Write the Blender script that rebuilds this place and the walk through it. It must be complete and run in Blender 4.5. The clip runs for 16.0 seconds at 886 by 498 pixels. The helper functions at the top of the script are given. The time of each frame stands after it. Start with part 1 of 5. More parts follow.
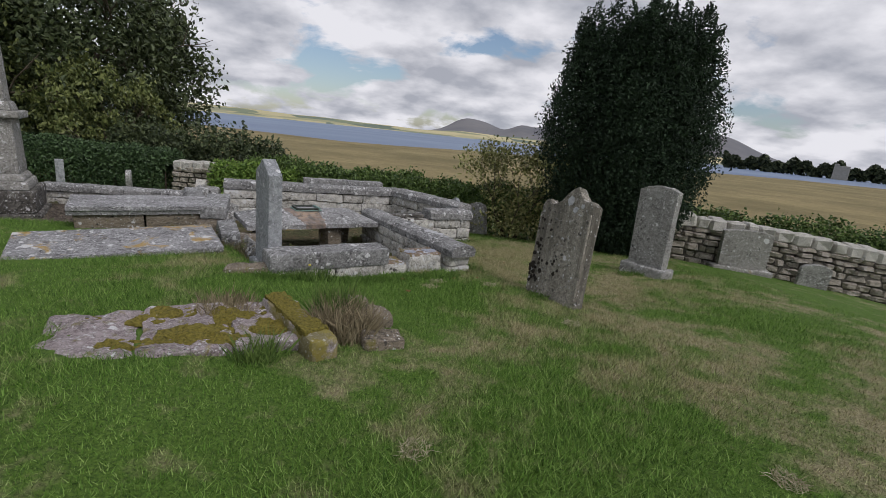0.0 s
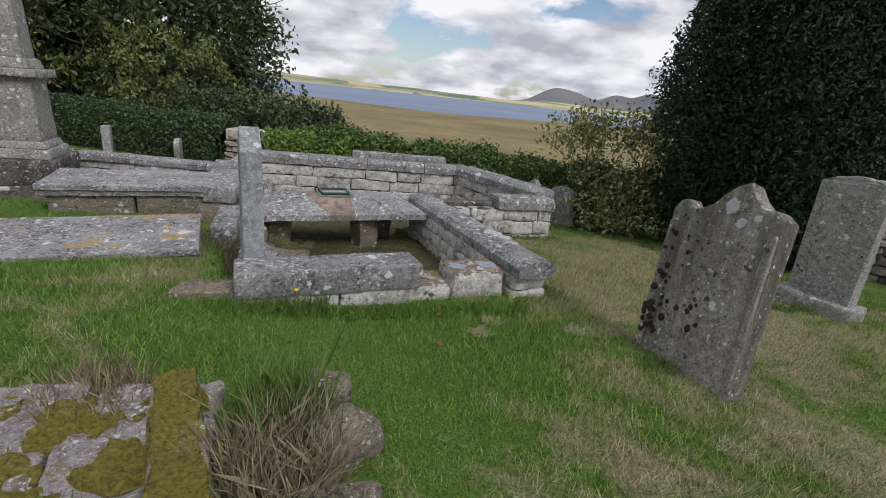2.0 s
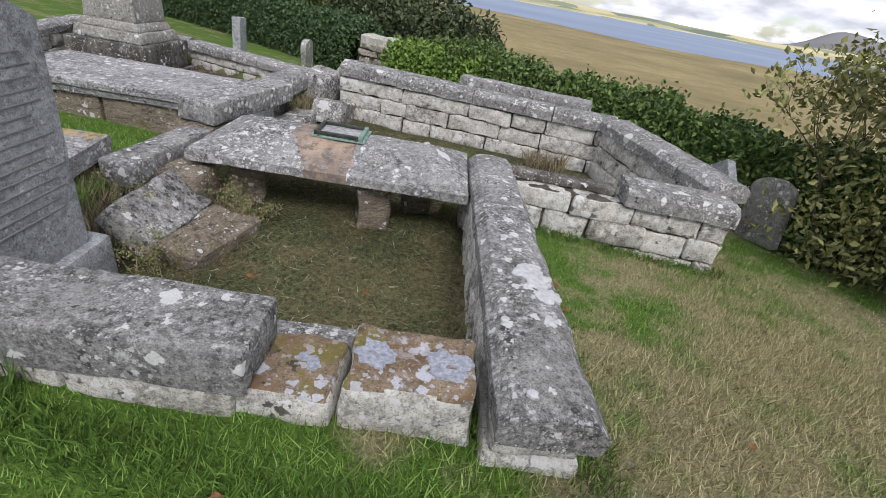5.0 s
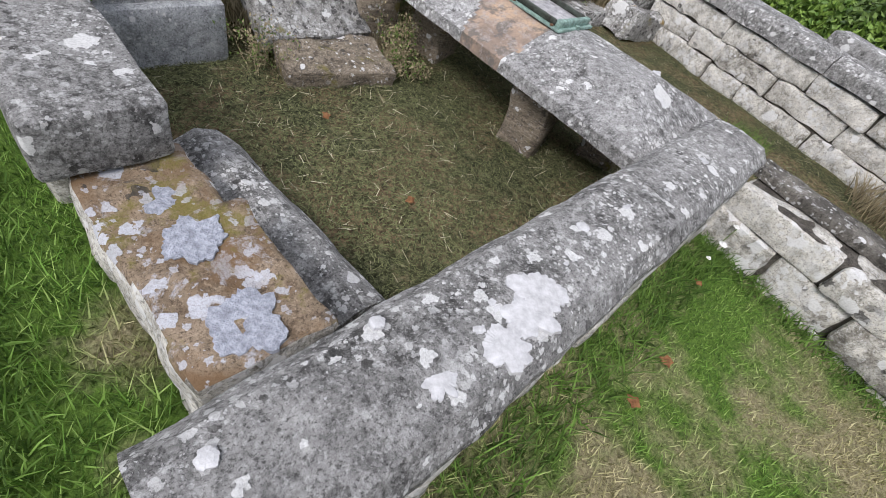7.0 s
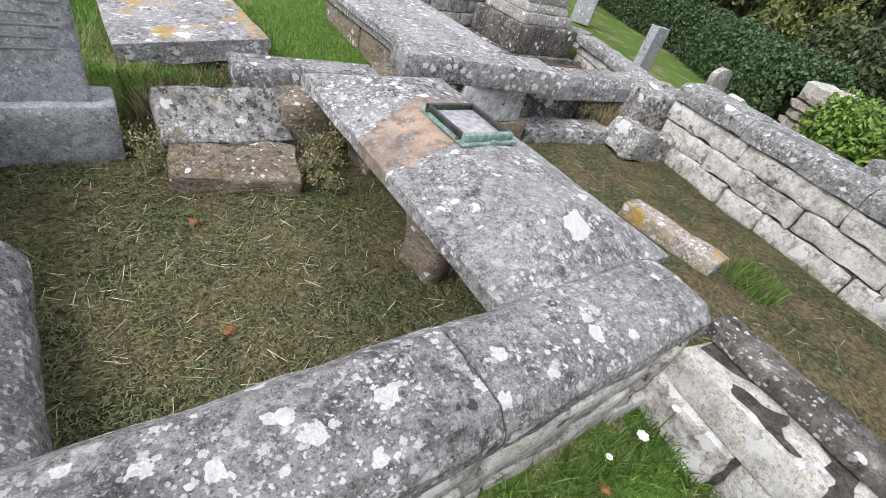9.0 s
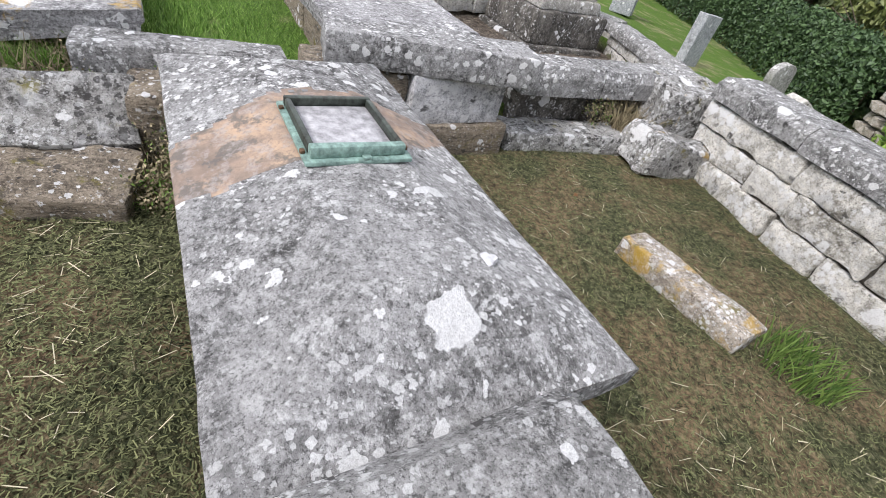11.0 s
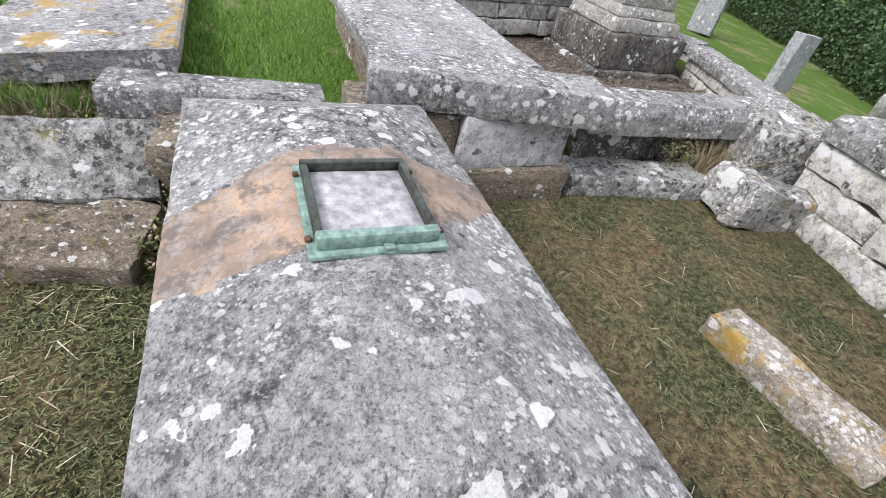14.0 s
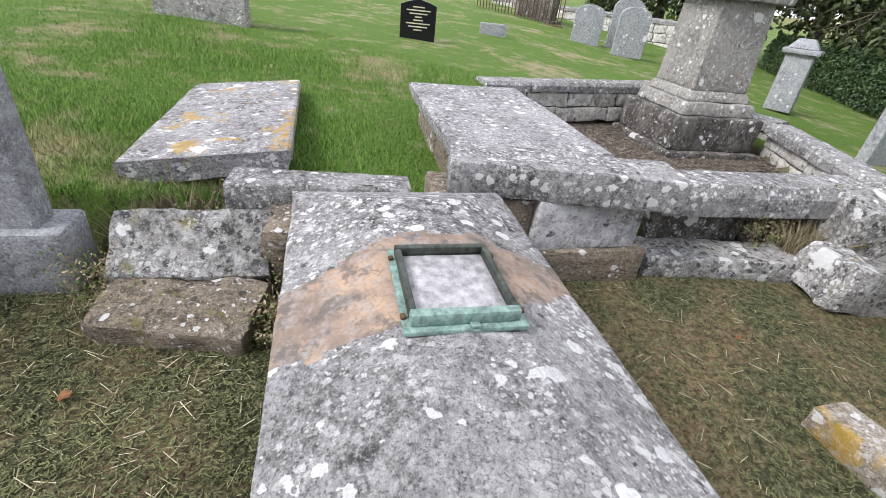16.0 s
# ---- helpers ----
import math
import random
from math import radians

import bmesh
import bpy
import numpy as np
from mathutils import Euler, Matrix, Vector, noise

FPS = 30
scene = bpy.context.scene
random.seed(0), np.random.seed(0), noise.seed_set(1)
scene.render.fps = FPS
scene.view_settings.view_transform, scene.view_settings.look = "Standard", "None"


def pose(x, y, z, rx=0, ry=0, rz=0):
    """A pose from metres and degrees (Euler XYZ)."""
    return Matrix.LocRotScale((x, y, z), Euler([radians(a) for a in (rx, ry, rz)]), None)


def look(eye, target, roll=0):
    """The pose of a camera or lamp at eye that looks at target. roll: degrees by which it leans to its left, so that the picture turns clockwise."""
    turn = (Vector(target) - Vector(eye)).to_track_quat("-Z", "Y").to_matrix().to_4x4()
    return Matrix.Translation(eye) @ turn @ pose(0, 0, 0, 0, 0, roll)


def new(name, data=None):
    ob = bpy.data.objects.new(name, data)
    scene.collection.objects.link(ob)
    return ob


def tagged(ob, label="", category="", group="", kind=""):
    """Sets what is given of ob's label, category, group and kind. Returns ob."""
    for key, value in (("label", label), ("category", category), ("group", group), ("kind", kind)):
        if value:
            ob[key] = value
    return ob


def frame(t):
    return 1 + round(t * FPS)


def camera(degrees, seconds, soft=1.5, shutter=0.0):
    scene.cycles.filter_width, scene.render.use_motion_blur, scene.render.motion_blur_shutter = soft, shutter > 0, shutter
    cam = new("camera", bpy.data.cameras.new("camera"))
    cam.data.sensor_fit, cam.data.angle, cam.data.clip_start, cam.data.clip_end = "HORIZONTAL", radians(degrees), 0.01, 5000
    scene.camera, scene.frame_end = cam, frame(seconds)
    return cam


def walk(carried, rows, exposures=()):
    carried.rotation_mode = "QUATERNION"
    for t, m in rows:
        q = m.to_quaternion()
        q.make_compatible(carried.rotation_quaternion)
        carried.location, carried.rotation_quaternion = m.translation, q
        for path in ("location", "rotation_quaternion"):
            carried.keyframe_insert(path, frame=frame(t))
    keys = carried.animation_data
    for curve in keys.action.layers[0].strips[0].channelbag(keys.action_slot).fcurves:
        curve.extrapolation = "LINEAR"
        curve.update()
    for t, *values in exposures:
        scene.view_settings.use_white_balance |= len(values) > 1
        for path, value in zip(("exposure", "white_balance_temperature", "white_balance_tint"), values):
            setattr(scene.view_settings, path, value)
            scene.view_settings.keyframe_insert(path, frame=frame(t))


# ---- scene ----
cam = camera(86.9, 16.0, soft=0.6)
PATH = [
    (0, (0.06, -0.023, 1.381), (0.086, 1.92, 0.906), 5.9),
    (0.5, (-0.003, 0.429, 1.341), (-0.088, 2.362, 0.836), 5.7),
    (1, (0.001, 0.927, 1.327), (-0.126, 2.853, 0.802), 5.8),
    (1.5, (0.124, 1.429, 1.307), (-0.089, 3.328, 0.717), 5.8),
    (2, (0.176, 1.986, 1.284), (-0.117, 3.865, 0.663), 6.1),
    (2.5, (0.287, 2.472, 1.247), (-0.072, 4.326, 0.589), 6.8),
    (3, (0.408, 2.982, 1.22), (-0.065, 4.783, 0.491), 7.6),
    (3.5, (0.435, 3.457, 1.217), (-0.176, 5.189, 0.426), 8.5),
    (3.7, (0.443, 3.647, 1.177), (-0.22, 5.351, 0.367), 8.8),
    (5.8, (0.628, 5.431, 1.101), (-0.409, 6.721, -0.022), 12.8),
    (6, (0.608, 5.582, 1.061), (-0.472, 6.797, -0.104), 13.7),
    (6.5, (0.571, 5.855, 0.979), (-0.642, 6.788, -0.309), 17.1),
    (7, (0.59, 6.146, 0.874), (-0.694, 6.711, -0.551), 22.1),
    (7.5, (0.456, 6.258, 0.935), (-1.076, 6.513, -0.325), 20.5),
    (8, (0.414, 6.633, 0.95), (-1.188, 6.84, -0.23), 18.0),
    (8.5, (0.431, 6.895, 0.932), (-1.171, 7.117, -0.244), 17.3),
    (9, (0.195, 7.124, 0.902), (-1.4, 7.349, -0.284), 16.7),
    (9.5, (-0.042, 7.326, 0.855), (-1.632, 7.544, -0.339), 16.4),
    (9.7, (-0.115, 7.42, 0.831), (-1.703, 7.631, -0.366), 16.3),
    (11.8, (-0.991, 7.806, 0.719), (-2.555, 7.758, -0.526), 14.8),
    (12, (-1.052, 7.791, 0.72), (-2.616, 7.728, -0.525), 14.6),
    (12.5, (-1.125, 7.751, 0.721), (-2.691, 7.65, -0.519), 13.9),
    (13, (-1.114, 7.738, 0.723), (-2.68, 7.604, -0.515), 13.4),
    (13.5, (-1.101, 7.74, 0.721), (-2.665, 7.578, -0.515), 13.0),
    (14, (-1.089, 7.741, 0.724), (-2.654, 7.55, -0.506), 12.6),
    (14.5, (-1.076, 7.742, 0.725), (-2.643, 7.521, -0.498), 12.0),
    (15, (-1.065, 7.742, 0.735), (-2.637, 7.482, -0.474), 11.3),
    (15.5, (-1.05, 7.74, 0.75), (-2.644, 7.341, -0.389), 8.7),
    (16, (-0.989, 7.721, 0.793), (-2.627, 7.163, -0.209), 6.6),
]
EXPOSURES = [(t, e, 6300, 14) for t, e in ((0, -0.38), (1.5, -0.22), (3.0, 0.0), (3.7, 0.15), (5.8, 0.45), (7.0, 0.65), (8.0, 0.97), (9.5, 0.87), (12.0, 0.96), (15.0, 0.96), (16.0, 0.94))]
walk(cam, [(t, look(eye, target, roll)) for t, eye, target, roll in PATH], EXPOSURES)

# ---- world, sun, exposure ----
SUN_EL, SUN_AZ = radians(46), radians(132)
world = bpy.data.worlds.new("world")
scene.world = world
world.use_nodes = True


def world_sky():
    nt = world.node_tree
    nt.nodes.clear()
    N, L = nt.nodes.new, nt.links.new
    out = N("ShaderNodeOutputWorld")
    bg = N("ShaderNodeBackground")
    bg.inputs["Strength"].default_value = 0.118
    sky = N("ShaderNodeTexSky")
    sky.sky_type, sky.sun_disc = "NISHITA", False
    sky.sun_elevation, sky.sun_rotation = SUN_EL, SUN_AZ
    co = N("ShaderNodeTexCoord")
    sep = N("ShaderNodeSeparateXYZ")
    L(co.outputs["Generated"], sep.inputs[0])
    up = N("ShaderNodeMath"); up.operation = "MAXIMUM"; up.inputs[1].default_value = 0.0
    L(sep.outputs["Z"], up.inputs[0])
    add = N("ShaderNodeMath"); add.operation = "ADD"; add.inputs[1].default_value = 0.34
    L(up.outputs[0], add.inputs[0])
    flat = N("ShaderNodeVectorMath"); flat.operation = "DIVIDE"
    comb = N("ShaderNodeCombineXYZ")
    for k in "XYZ":
        L(add.outputs[0], comb.inputs[k])
    L(co.outputs["Generated"], flat.inputs[0]); L(comb.outputs[0], flat.inputs[1])
    big = N("ShaderNodeTexNoise")
    big.inputs["Scale"].default_value, big.inputs["Detail"].default_value, big.inputs["Roughness"].default_value = 2.1, 12, 0.54
    big.inputs["Distortion"].default_value = 0.25
    L(flat.outputs[0], big.inputs["Vector"])
    cover = N("ShaderNodeValToRGB")
    cover.color_ramp.elements[0].position, cover.color_ramp.elements[1].position = 0.39, 0.46
    L(big.outputs["Fac"], cover.inputs[0])
    tone = N("ShaderNodeTexNoise")
    tone.inputs["Scale"].default_value, tone.inputs["Detail"].default_value = 3.4, 10
    L(flat.outputs[0], tone.inputs["Vector"])
    grey = N("ShaderNodeValToRGB")
    cr = grey.color_ramp
    cr.elements[0].position, cr.elements[0].color = 0.36, (4.3, 4.5, 4.9, 1)
    cr.elements[1].position, cr.elements[1].color = 0.6, (8.8, 8.8, 8.9, 1)
    L(tone.outputs["Fac"], grey.inputs[0])
    mix = N("ShaderNodeMix"); mix.data_type = "RGBA"
    L(cover.outputs["Color"], mix.inputs["Factor"])
    L(sky.outputs["Color"], mix.inputs["A"]); L(grey.outputs["Color"], mix.inputs["B"])
    L(mix.outputs["Result"], bg.inputs["Color"]); L(bg.outputs[0], out.inputs[0])


world_sky()
sun = new("sun", bpy.data.lights.new("sun", "SUN"))
sun.data.energy, sun.data.angle, sun.data.color = 1.9, radians(20), (1.0, 0.97, 0.93)
sun.matrix_world = look((math.sin(SUN_AZ) * math.cos(SUN_EL) * 50, math.cos(SUN_AZ) * math.cos(SUN_EL) * 50, math.sin(SUN_EL) * 50), (0, 0, 0))


# ---- materials ----
class Nodes:
    """A node material with a few shorthands."""

    def __init__(self, name, rough=0.9):
        self.mat = bpy.data.materials.new(name)
        self.mat.use_nodes = True
        self.t = self.mat.node_tree
        self.bsdf = self.t.nodes["Principled BSDF"]
        self.bsdf.inputs["Roughness"].default_value = rough
        self.bsdf.inputs["Specular IOR Level"].default_value = 0.25

    def n(self, kind, **inputs):
        node = self.t.nodes.new("ShaderNode" + kind)
        for k, v in inputs.items():
            self.put(node, k.replace("_", " "), v)
        return node

    def put(self, node, key, v):
        sock = node.inputs[key]
        if isinstance(v, bpy.types.NodeSocket):
            self.t.links.new(v, sock)
        else:
            sock.default_value = v

    def where(self, local=True):
        co = self.n("TexCoord")
        if not local:
            return self.n("NewGeometry").outputs["Position"]
        rnd = self.n("ObjectInfo").outputs["Random"]
        shift = self.n("VectorMath")
        shift.operation = "MULTIPLY_ADD"
        self.t.links.new(rnd, shift.inputs[0])
        shift.inputs[1].default_value = (37, 53, 71)
        self.t.links.new(co.outputs["Object"], shift.inputs[2])
        return shift.outputs[0]

    def noise(self, vec, scale, detail=4, rough=0.6, dist=0.0):
        return self.n("TexNoise", Vector=vec, Scale=scale, Detail=detail, Roughness=rough, Distortion=dist).outputs["Fac"]

    def ramp(self, fac, *stops):
        r = self.n("ValToRGB", Fac=fac)
        e = r.color_ramp.elements
        while len(e) < len(stops):
            e.new(0.5)
        for i, (p, c) in enumerate(stops):
            e[i].position = p
            e[i].color = (*c, 1) if isinstance(c, tuple) else (c, c, c, 1)
        return r.outputs["Color"]

    def mix(self, fac, a, b, mode="MIX"):
        m = self.n("Mix")
        m.data_type, m.blend_type = "RGBA", mode
        for key, v in (("Factor", fac), ("A", a), ("B", b)):
            for s in m.inputs:
                if s.name == key and s.enabled:
                    if isinstance(v, bpy.types.NodeSocket):
                        self.t.links.new(v, s)
                    elif key == "Factor":
                        s.default_value = v
                    else:
                        s.default_value = (*v, 1)
        for s in m.outputs:
            if s.enabled:
                return s

    def math(self, op, a, b=0.0):
        m = self.n("Math")
        m.operation = op
        for i, v in enumerate((a, b)):
            if isinstance(v, bpy.types.NodeSocket):
                self.t.links.new(v, m.inputs[i])
            else:
                m.inputs[i].default_value = v
        return m.outputs[0]

    def done(self, colour, height=None, strength=0.4, distance=0.01):
        self.put(self.bsdf, "Base Color", colour)
        if height is not None:
            b = self.n("Bump", Height=height, Strength=strength, Distance=distance)
            self.t.links.new(b.outputs[0], self.bsdf.inputs["Normal"])
        return self.mat


def spots(k, vec, scale, big, seed=0.0, wobble=0.35, share=1.0, power=2.2):
    """Round crusts of lichen: cells whose radius varies, with ragged rims."""
    w = k.n("TexNoise", Vector=vec, Scale=scale * 2.2, Detail=3)
    v = k.n("VectorMath")
    v.operation = "MULTIPLY_ADD"
    k.t.links.new(w.outputs["Color"], v.inputs[0])
    v.inputs[1].default_value = (wobble / scale,) * 3
    k.t.links.new(vec, v.inputs[2])
    off = k.n("VectorMath")
    off.operation = "ADD"
    k.t.links.new(v.outputs[0], off.inputs[0])
    off.inputs[1].default_value = (seed, seed * 1.7, seed * 0.6)
    vo = k.n("TexVoronoi", Vector=off.outputs[0], Scale=scale)
    sep = k.n("SeparateColor", Color=vo.outputs["Color"])
    size = k.math("MULTIPLY", k.math("POWER", sep.outputs[0], power), big)
    inside = k.math("SUBTRACT", size, vo.outputs["Distance"])
    inside = k.math("MULTIPLY", k.math("MAXIMUM", k.math("MULTIPLY", inside, 26.0), 0.0), k.math("LESS_THAN", sep.outputs[1], share))
    return k.math("MINIMUM", inside, 1.0)


def stone(name, base, dark, white=0.5, yellow=0.0, black=0.3, scale=1.0, moss=0.0, streak=0.0, strata=0.0, brown=0.0, crust=(0.78, 0.78, 0.77), open_black=False, gold=(0.44, 0.27, 0.03)):
    """Weathered stone with grain, stains and crusts of lichen."""
    k = Nodes(name)
    p = k.where()
    if strata:
        st = k.n("Mapping", Vector=p)
        st.inputs["Scale"].default_value = (1, 1, 1 + strata)
        pv = st.outputs[0]
    else:
        pv = p
    big = k.noise(pv, 2.6 * scale, 7, 0.72)
    mid = k.noise(pv, 21 * scale, 8, 0.78)
    fine = k.noise(p, 130, 5, 0.8)
    col = k.mix(k.ramp(big, (0.4, 0.0), (0.6, 1.0)), dark, base)
    col = k.mix(k.ramp(mid, (0.42, 0.0), (0.62, 0.8)), col, tuple(min(1, c * 1.5 + 0.03) for c in base))
    col = k.mix(k.ramp(fine, (0.36, 0.8), (0.48, 0.0)), col, tuple(c * 0.3 for c in dark))
    fleck = k.ramp(k.noise(p, 85, 5, 0.7), (0.57, 0.0), (0.61, 0.5))
    col = k.mix(fleck, col, tuple(min(0.7, c * 1.8 + 0.03) for c in base))
    grit = k.ramp(k.noise(p, 60, 6, 0.8), (0.38, 0.0), (0.46, 1.0))
    col = k.mix(k.math("MULTIPLY", k.math("SUBTRACT", 1.0, grit), 0.7), col, tuple(c * 0.45 for c in dark))
    if streak:
        run = k.n("Mapping", Vector=p)
        run.inputs["Scale"].default_value = (5.0, 5.0, 0.35)
        col = k.mix(k.math("MULTIPLY", k.ramp(k.noise(run.outputs[0], 1.0, 5, 0.6), (0.4, 0.0), (0.58, 1.0)), streak), col, tuple(c * 0.5 for c in dark))
    if brown:
        col = k.mix(k.math("MULTIPLY", k.ramp(k.noise(p, 3.3, 5, 0.6, 0.4), (0.5, 0.0), (0.62, 1.0)), brown), col, (0.17, 0.105, 0.055))
    if moss:
        m = k.ramp(k.noise(p, 5.5, 7, 0.7), (0.62 - 0.25 * moss, 0.0), (0.7 - 0.25 * moss, 1.0))
        col = k.mix(k.math("MULTIPLY", m, k.ramp(fine, (0.3, 1.0), (0.75, 0.45))), col, (0.16, 0.14, 0.03))
    if black:
        b = spots(k, p, 34 * scale, 0.7, 3.1, 0.8, black)
        if not open_black:
            b = k.math("MULTIPLY", b, k.ramp(k.noise(p, 5, 4), (0.45, 0.0), (0.6, 1.0)))
        col = k.mix(k.math("MULTIPLY", b, 0.85), col, (0.04, 0.038, 0.036))
    pale = None
    if white:
        crowd = k.ramp(k.noise(p, 3.1 * scale, 4, 0.6), (0.38, 0.25), (0.62, 1.0))
        patches = k.ramp(k.noise(p, 15 * scale, 9, 0.75, 0.3), (0.62 - 0.1 * white, 0.0), (0.68 - 0.08 * white, 1.0))
        a = spots(k, p, 17 * scale, 0.62, 0.0, 0.8, white * 0.55)
        b = k.math("MULTIPLY", spots(k, p, 42 * scale, 0.62, 7.0, 0.9, white, 1.6), k.ramp(crowd, (0.3, 0.15), (0.9, 1.0)))
        d = k.math("MULTIPLY", spots(k, p, 88 * scale, 0.6, 2.0, 0.9, white * 0.7, 1.5), k.ramp(crowd, (0.3, 0.15), (0.95, 0.8)))
        c = spots(k, p, 6.5 * scale, 0.5, 4.0, 0.7, white * 0.12)
        pale = k.math("MAXIMUM", k.math("MAXIMUM", d, k.math("MAXIMUM", a, b)), k.math("MAXIMUM", c, k.math("MULTIPLY", patches, k.math("MULTIPLY", crowd, 0.85))))
        tint = k.mix(mid, tuple(c * 0.7 for c in crust), crust)
        col = k.mix(k.math("MULTIPLY", pale, k.ramp(fine, (0.33, 0.6), (0.6, 1.0))), col, tint)
    if yellow:
        y = k.ramp(k.noise(p, 3.4, 8, 0.68, 0.6), (0.66 - 0.16 * yellow, 0.0), (0.72 - 0.16 * yellow, 1.0))
        col = k.mix(k.math("MULTIPLY", y, k.ramp(fine, (0.3, 0.95), (0.75, 0.3))), col, gold)
    h = k.math("ADD", k.math("MULTIPLY", mid, 1.2), k.math("MULTIPLY", fine, 0.35))
    if pale is not None:
        h = k.math("ADD", h, k.math("MULTIPLY", pale, 0.15))
    return k.done(col, h, 0.8, 0.015)


GREY_COPE = stone("grey_coping_stone", (0.245, 0.242, 0.235), (0.058, 0.057, 0.055), 0.62, 0.0, 0.35)
GREY_TABLE = stone("grey_table_stone", (0.265, 0.262, 0.257), (0.065, 0.064, 0.062), 0.75, 0.0, 0.3)
LEDGER = stone("ledger_stone", (0.29, 0.285, 0.285), (0.085, 0.083, 0.083), 0.65, 0.0, 0.4, strata=2)
LEDGER_Y = stone("yellow_lichen_ledger_stone", (0.29, 0.285, 0.285), (0.085, 0.083, 0.083), 0.6, 0.55, 0.4, strata=2)
WALL_STONE = stone("pale_wall_stone", (0.52, 0.50, 0.45), (0.15, 0.138, 0.112), 1.0, 0.0, 0.5, 0.6)
RUBBLE = stone("brown_rubble_stone", (0.36, 0.32, 0.26), (0.13, 0.115, 0.095), 0.35, 0.0, 0.4)
MORTAR = stone("dark_wall_core", (0.09, 0.08, 0.065), (0.04, 0.035, 0.03), 0.0, 0.0, 0.2)
RUBBLE_COPE = stone("rubble_cope_stone", (0.50, 0.48, 0.42), (0.30, 0.28, 0.25), 0.4, 0.05, 0.3)
HEAD_GREY = stone("grey_headstone", (0.31, 0.322, 0.33), (0.19, 0.198, 0.205), 0.15, 0.0, 0.0)
HEAD_DARK = stone("dark_headstone", (0.31, 0.285, 0.235), (0.16, 0.147, 0.118), 0.12, 0.0, 0.6, streak=0.9)
HEAD_ROUGH = stone("rough_headstone", (0.29, 0.285, 0.265), (0.13, 0.125, 0.115), 0.4, 0.0, 0.5)
PALE_PANEL = stone("pale_lichened_panel", (0.52, 0.52, 0.53), (0.16, 0.16, 0.165), 1.0, 0.0, 0.25, 0.5)
BLACK_LICHEN = stone("black_spotted_stone", (0.27, 0.265, 0.25), (0.06, 0.057, 0.052), 0.9, 0.1, 1.0, 0.8, moss=0.15, open_black=True)
SANDY = stone("brown_sandstone", (0.235, 0.195, 0.145), (0.075, 0.062, 0.047), 0.22, 0.0, 0.6, strata=6, moss=0.2)
LICHEN_BLOCK = stone("mossy_lichen_block", (0.23, 0.175, 0.12), (0.10, 0.068, 0.042), 0.7, 0.0, 0.4, 0.5, moss=0.45, brown=0.9, crust=(0.60, 0.62, 0.68))
MOSS_STONE = stone("moss_covered_stone", (0.36, 0.32, 0.31), (0.20, 0.17, 0.16), 0.15, 1.0, 0.2, moss=0.8, gold=(0.27, 0.225, 0.04))
SLAB_PINK = stone("pinkish_slab_stone", (0.31, 0.265, 0.262), (0.16, 0.128, 0.126), 0.35, 0.35, 0.3, moss=0.25, gold=(0.27, 0.225, 0.04))
ORANGE_STONE = stone("orange_lichen_stone", (0.36, 0.32, 0.27), (0.16, 0.13, 0.10), 0.8, 1.0, 0.3, moss=0.3)
MONUMENT = stone("monument_stone", (0.27, 0.26, 0.235), (0.15, 0.143, 0.125), 0.5, 0.05, 0.2)
MON_BASE = stone("stained_base_and_shaded_recess", (0.16, 0.148, 0.128), (0.035, 0.032, 0.028), 0.4, 0.0, 0.8, streak=0.6)


def patch_material():
    k = Nodes("bare_pink_sandstone", 0.85)
    p = k.where()
    big, fine = k.noise(p, 4, 6, 0.65), k.noise(p, 60, 4, 0.7)
    col = k.ramp(big, (0.34, (0.13, 0.105, 0.088)), (0.5, (0.25, 0.19, 0.15)), (0.64, (0.42, 0.30, 0.205)))
    col = k.mix(k.ramp(k.noise(p, 9, 7, 0.7), (0.5, 0.0), (0.57, 0.85)), col, (0.12, 0.11, 0.10))
    col = k.mix(k.ramp(k.noise(p, 17, 8, 0.75), (0.5, 0.0), (0.6, 0.6)), col, (0.33, 0.30, 0.28))
    col = k.mix(k.ramp(fine, (0.36, 0.45), (0.5, 0.0)), col, (0.18, 0.135, 0.11))
    return k.done(col, k.math("ADD", fine, big), 0.4, 0.008)


PATCH = patch_material()


def simple(name, a, b, scale, rough=0.8, metal=0.0, bump=0.3, dist=0.006, local=True):
    k = Nodes(name, rough)
    p = k.where(local)
    f = k.noise(p, scale, 6, 0.65)
    k.bsdf.inputs["Metallic"].default_value = metal
    return k.done(k.ramp(f, (0.32, a), (0.68, b)), f, bump, dist)


CRUST = simple("white_lichen_crust", (0.34, 0.34, 0.345), (0.54, 0.54, 0.55), 38, 0.9)
BLACK_CRUST = simple("black_lichen_crust", (0.012, 0.01, 0.008), (0.045, 0.038, 0.03), 40, 0.95)
BLUE_CRUST = simple("blue_grey_lichen_crust", (0.20, 0.215, 0.25), (0.46, 0.48, 0.55), 55, 0.95, 0, 0.9, 0.02)
VERDIGRIS = simple("verdigris_bronze", (0.10, 0.15, 0.13), (0.30, 0.44, 0.385), 34, 0.6, 0.2)
DARK_BRONZE = simple("dark_bronze", (0.03, 0.028, 0.025), (0.10, 0.12, 0.10), 25, 0.45, 0.6)
LEAD_PLATE = simple("dull_metal_plate", (0.19, 0.185, 0.19), (0.52, 0.51, 0.52), 26, 0.5, 0.15)
BLACK_GRANITE = simple("polished_black_granite", (0.008, 0.008, 0.009), (0.02, 0.02, 0.022), 200, 0.15, 0.0, 0.02)
GILT = simple("pale_gilt_lettering", (0.45, 0.40, 0.28), (0.6, 0.55, 0.4), 30, 0.6)
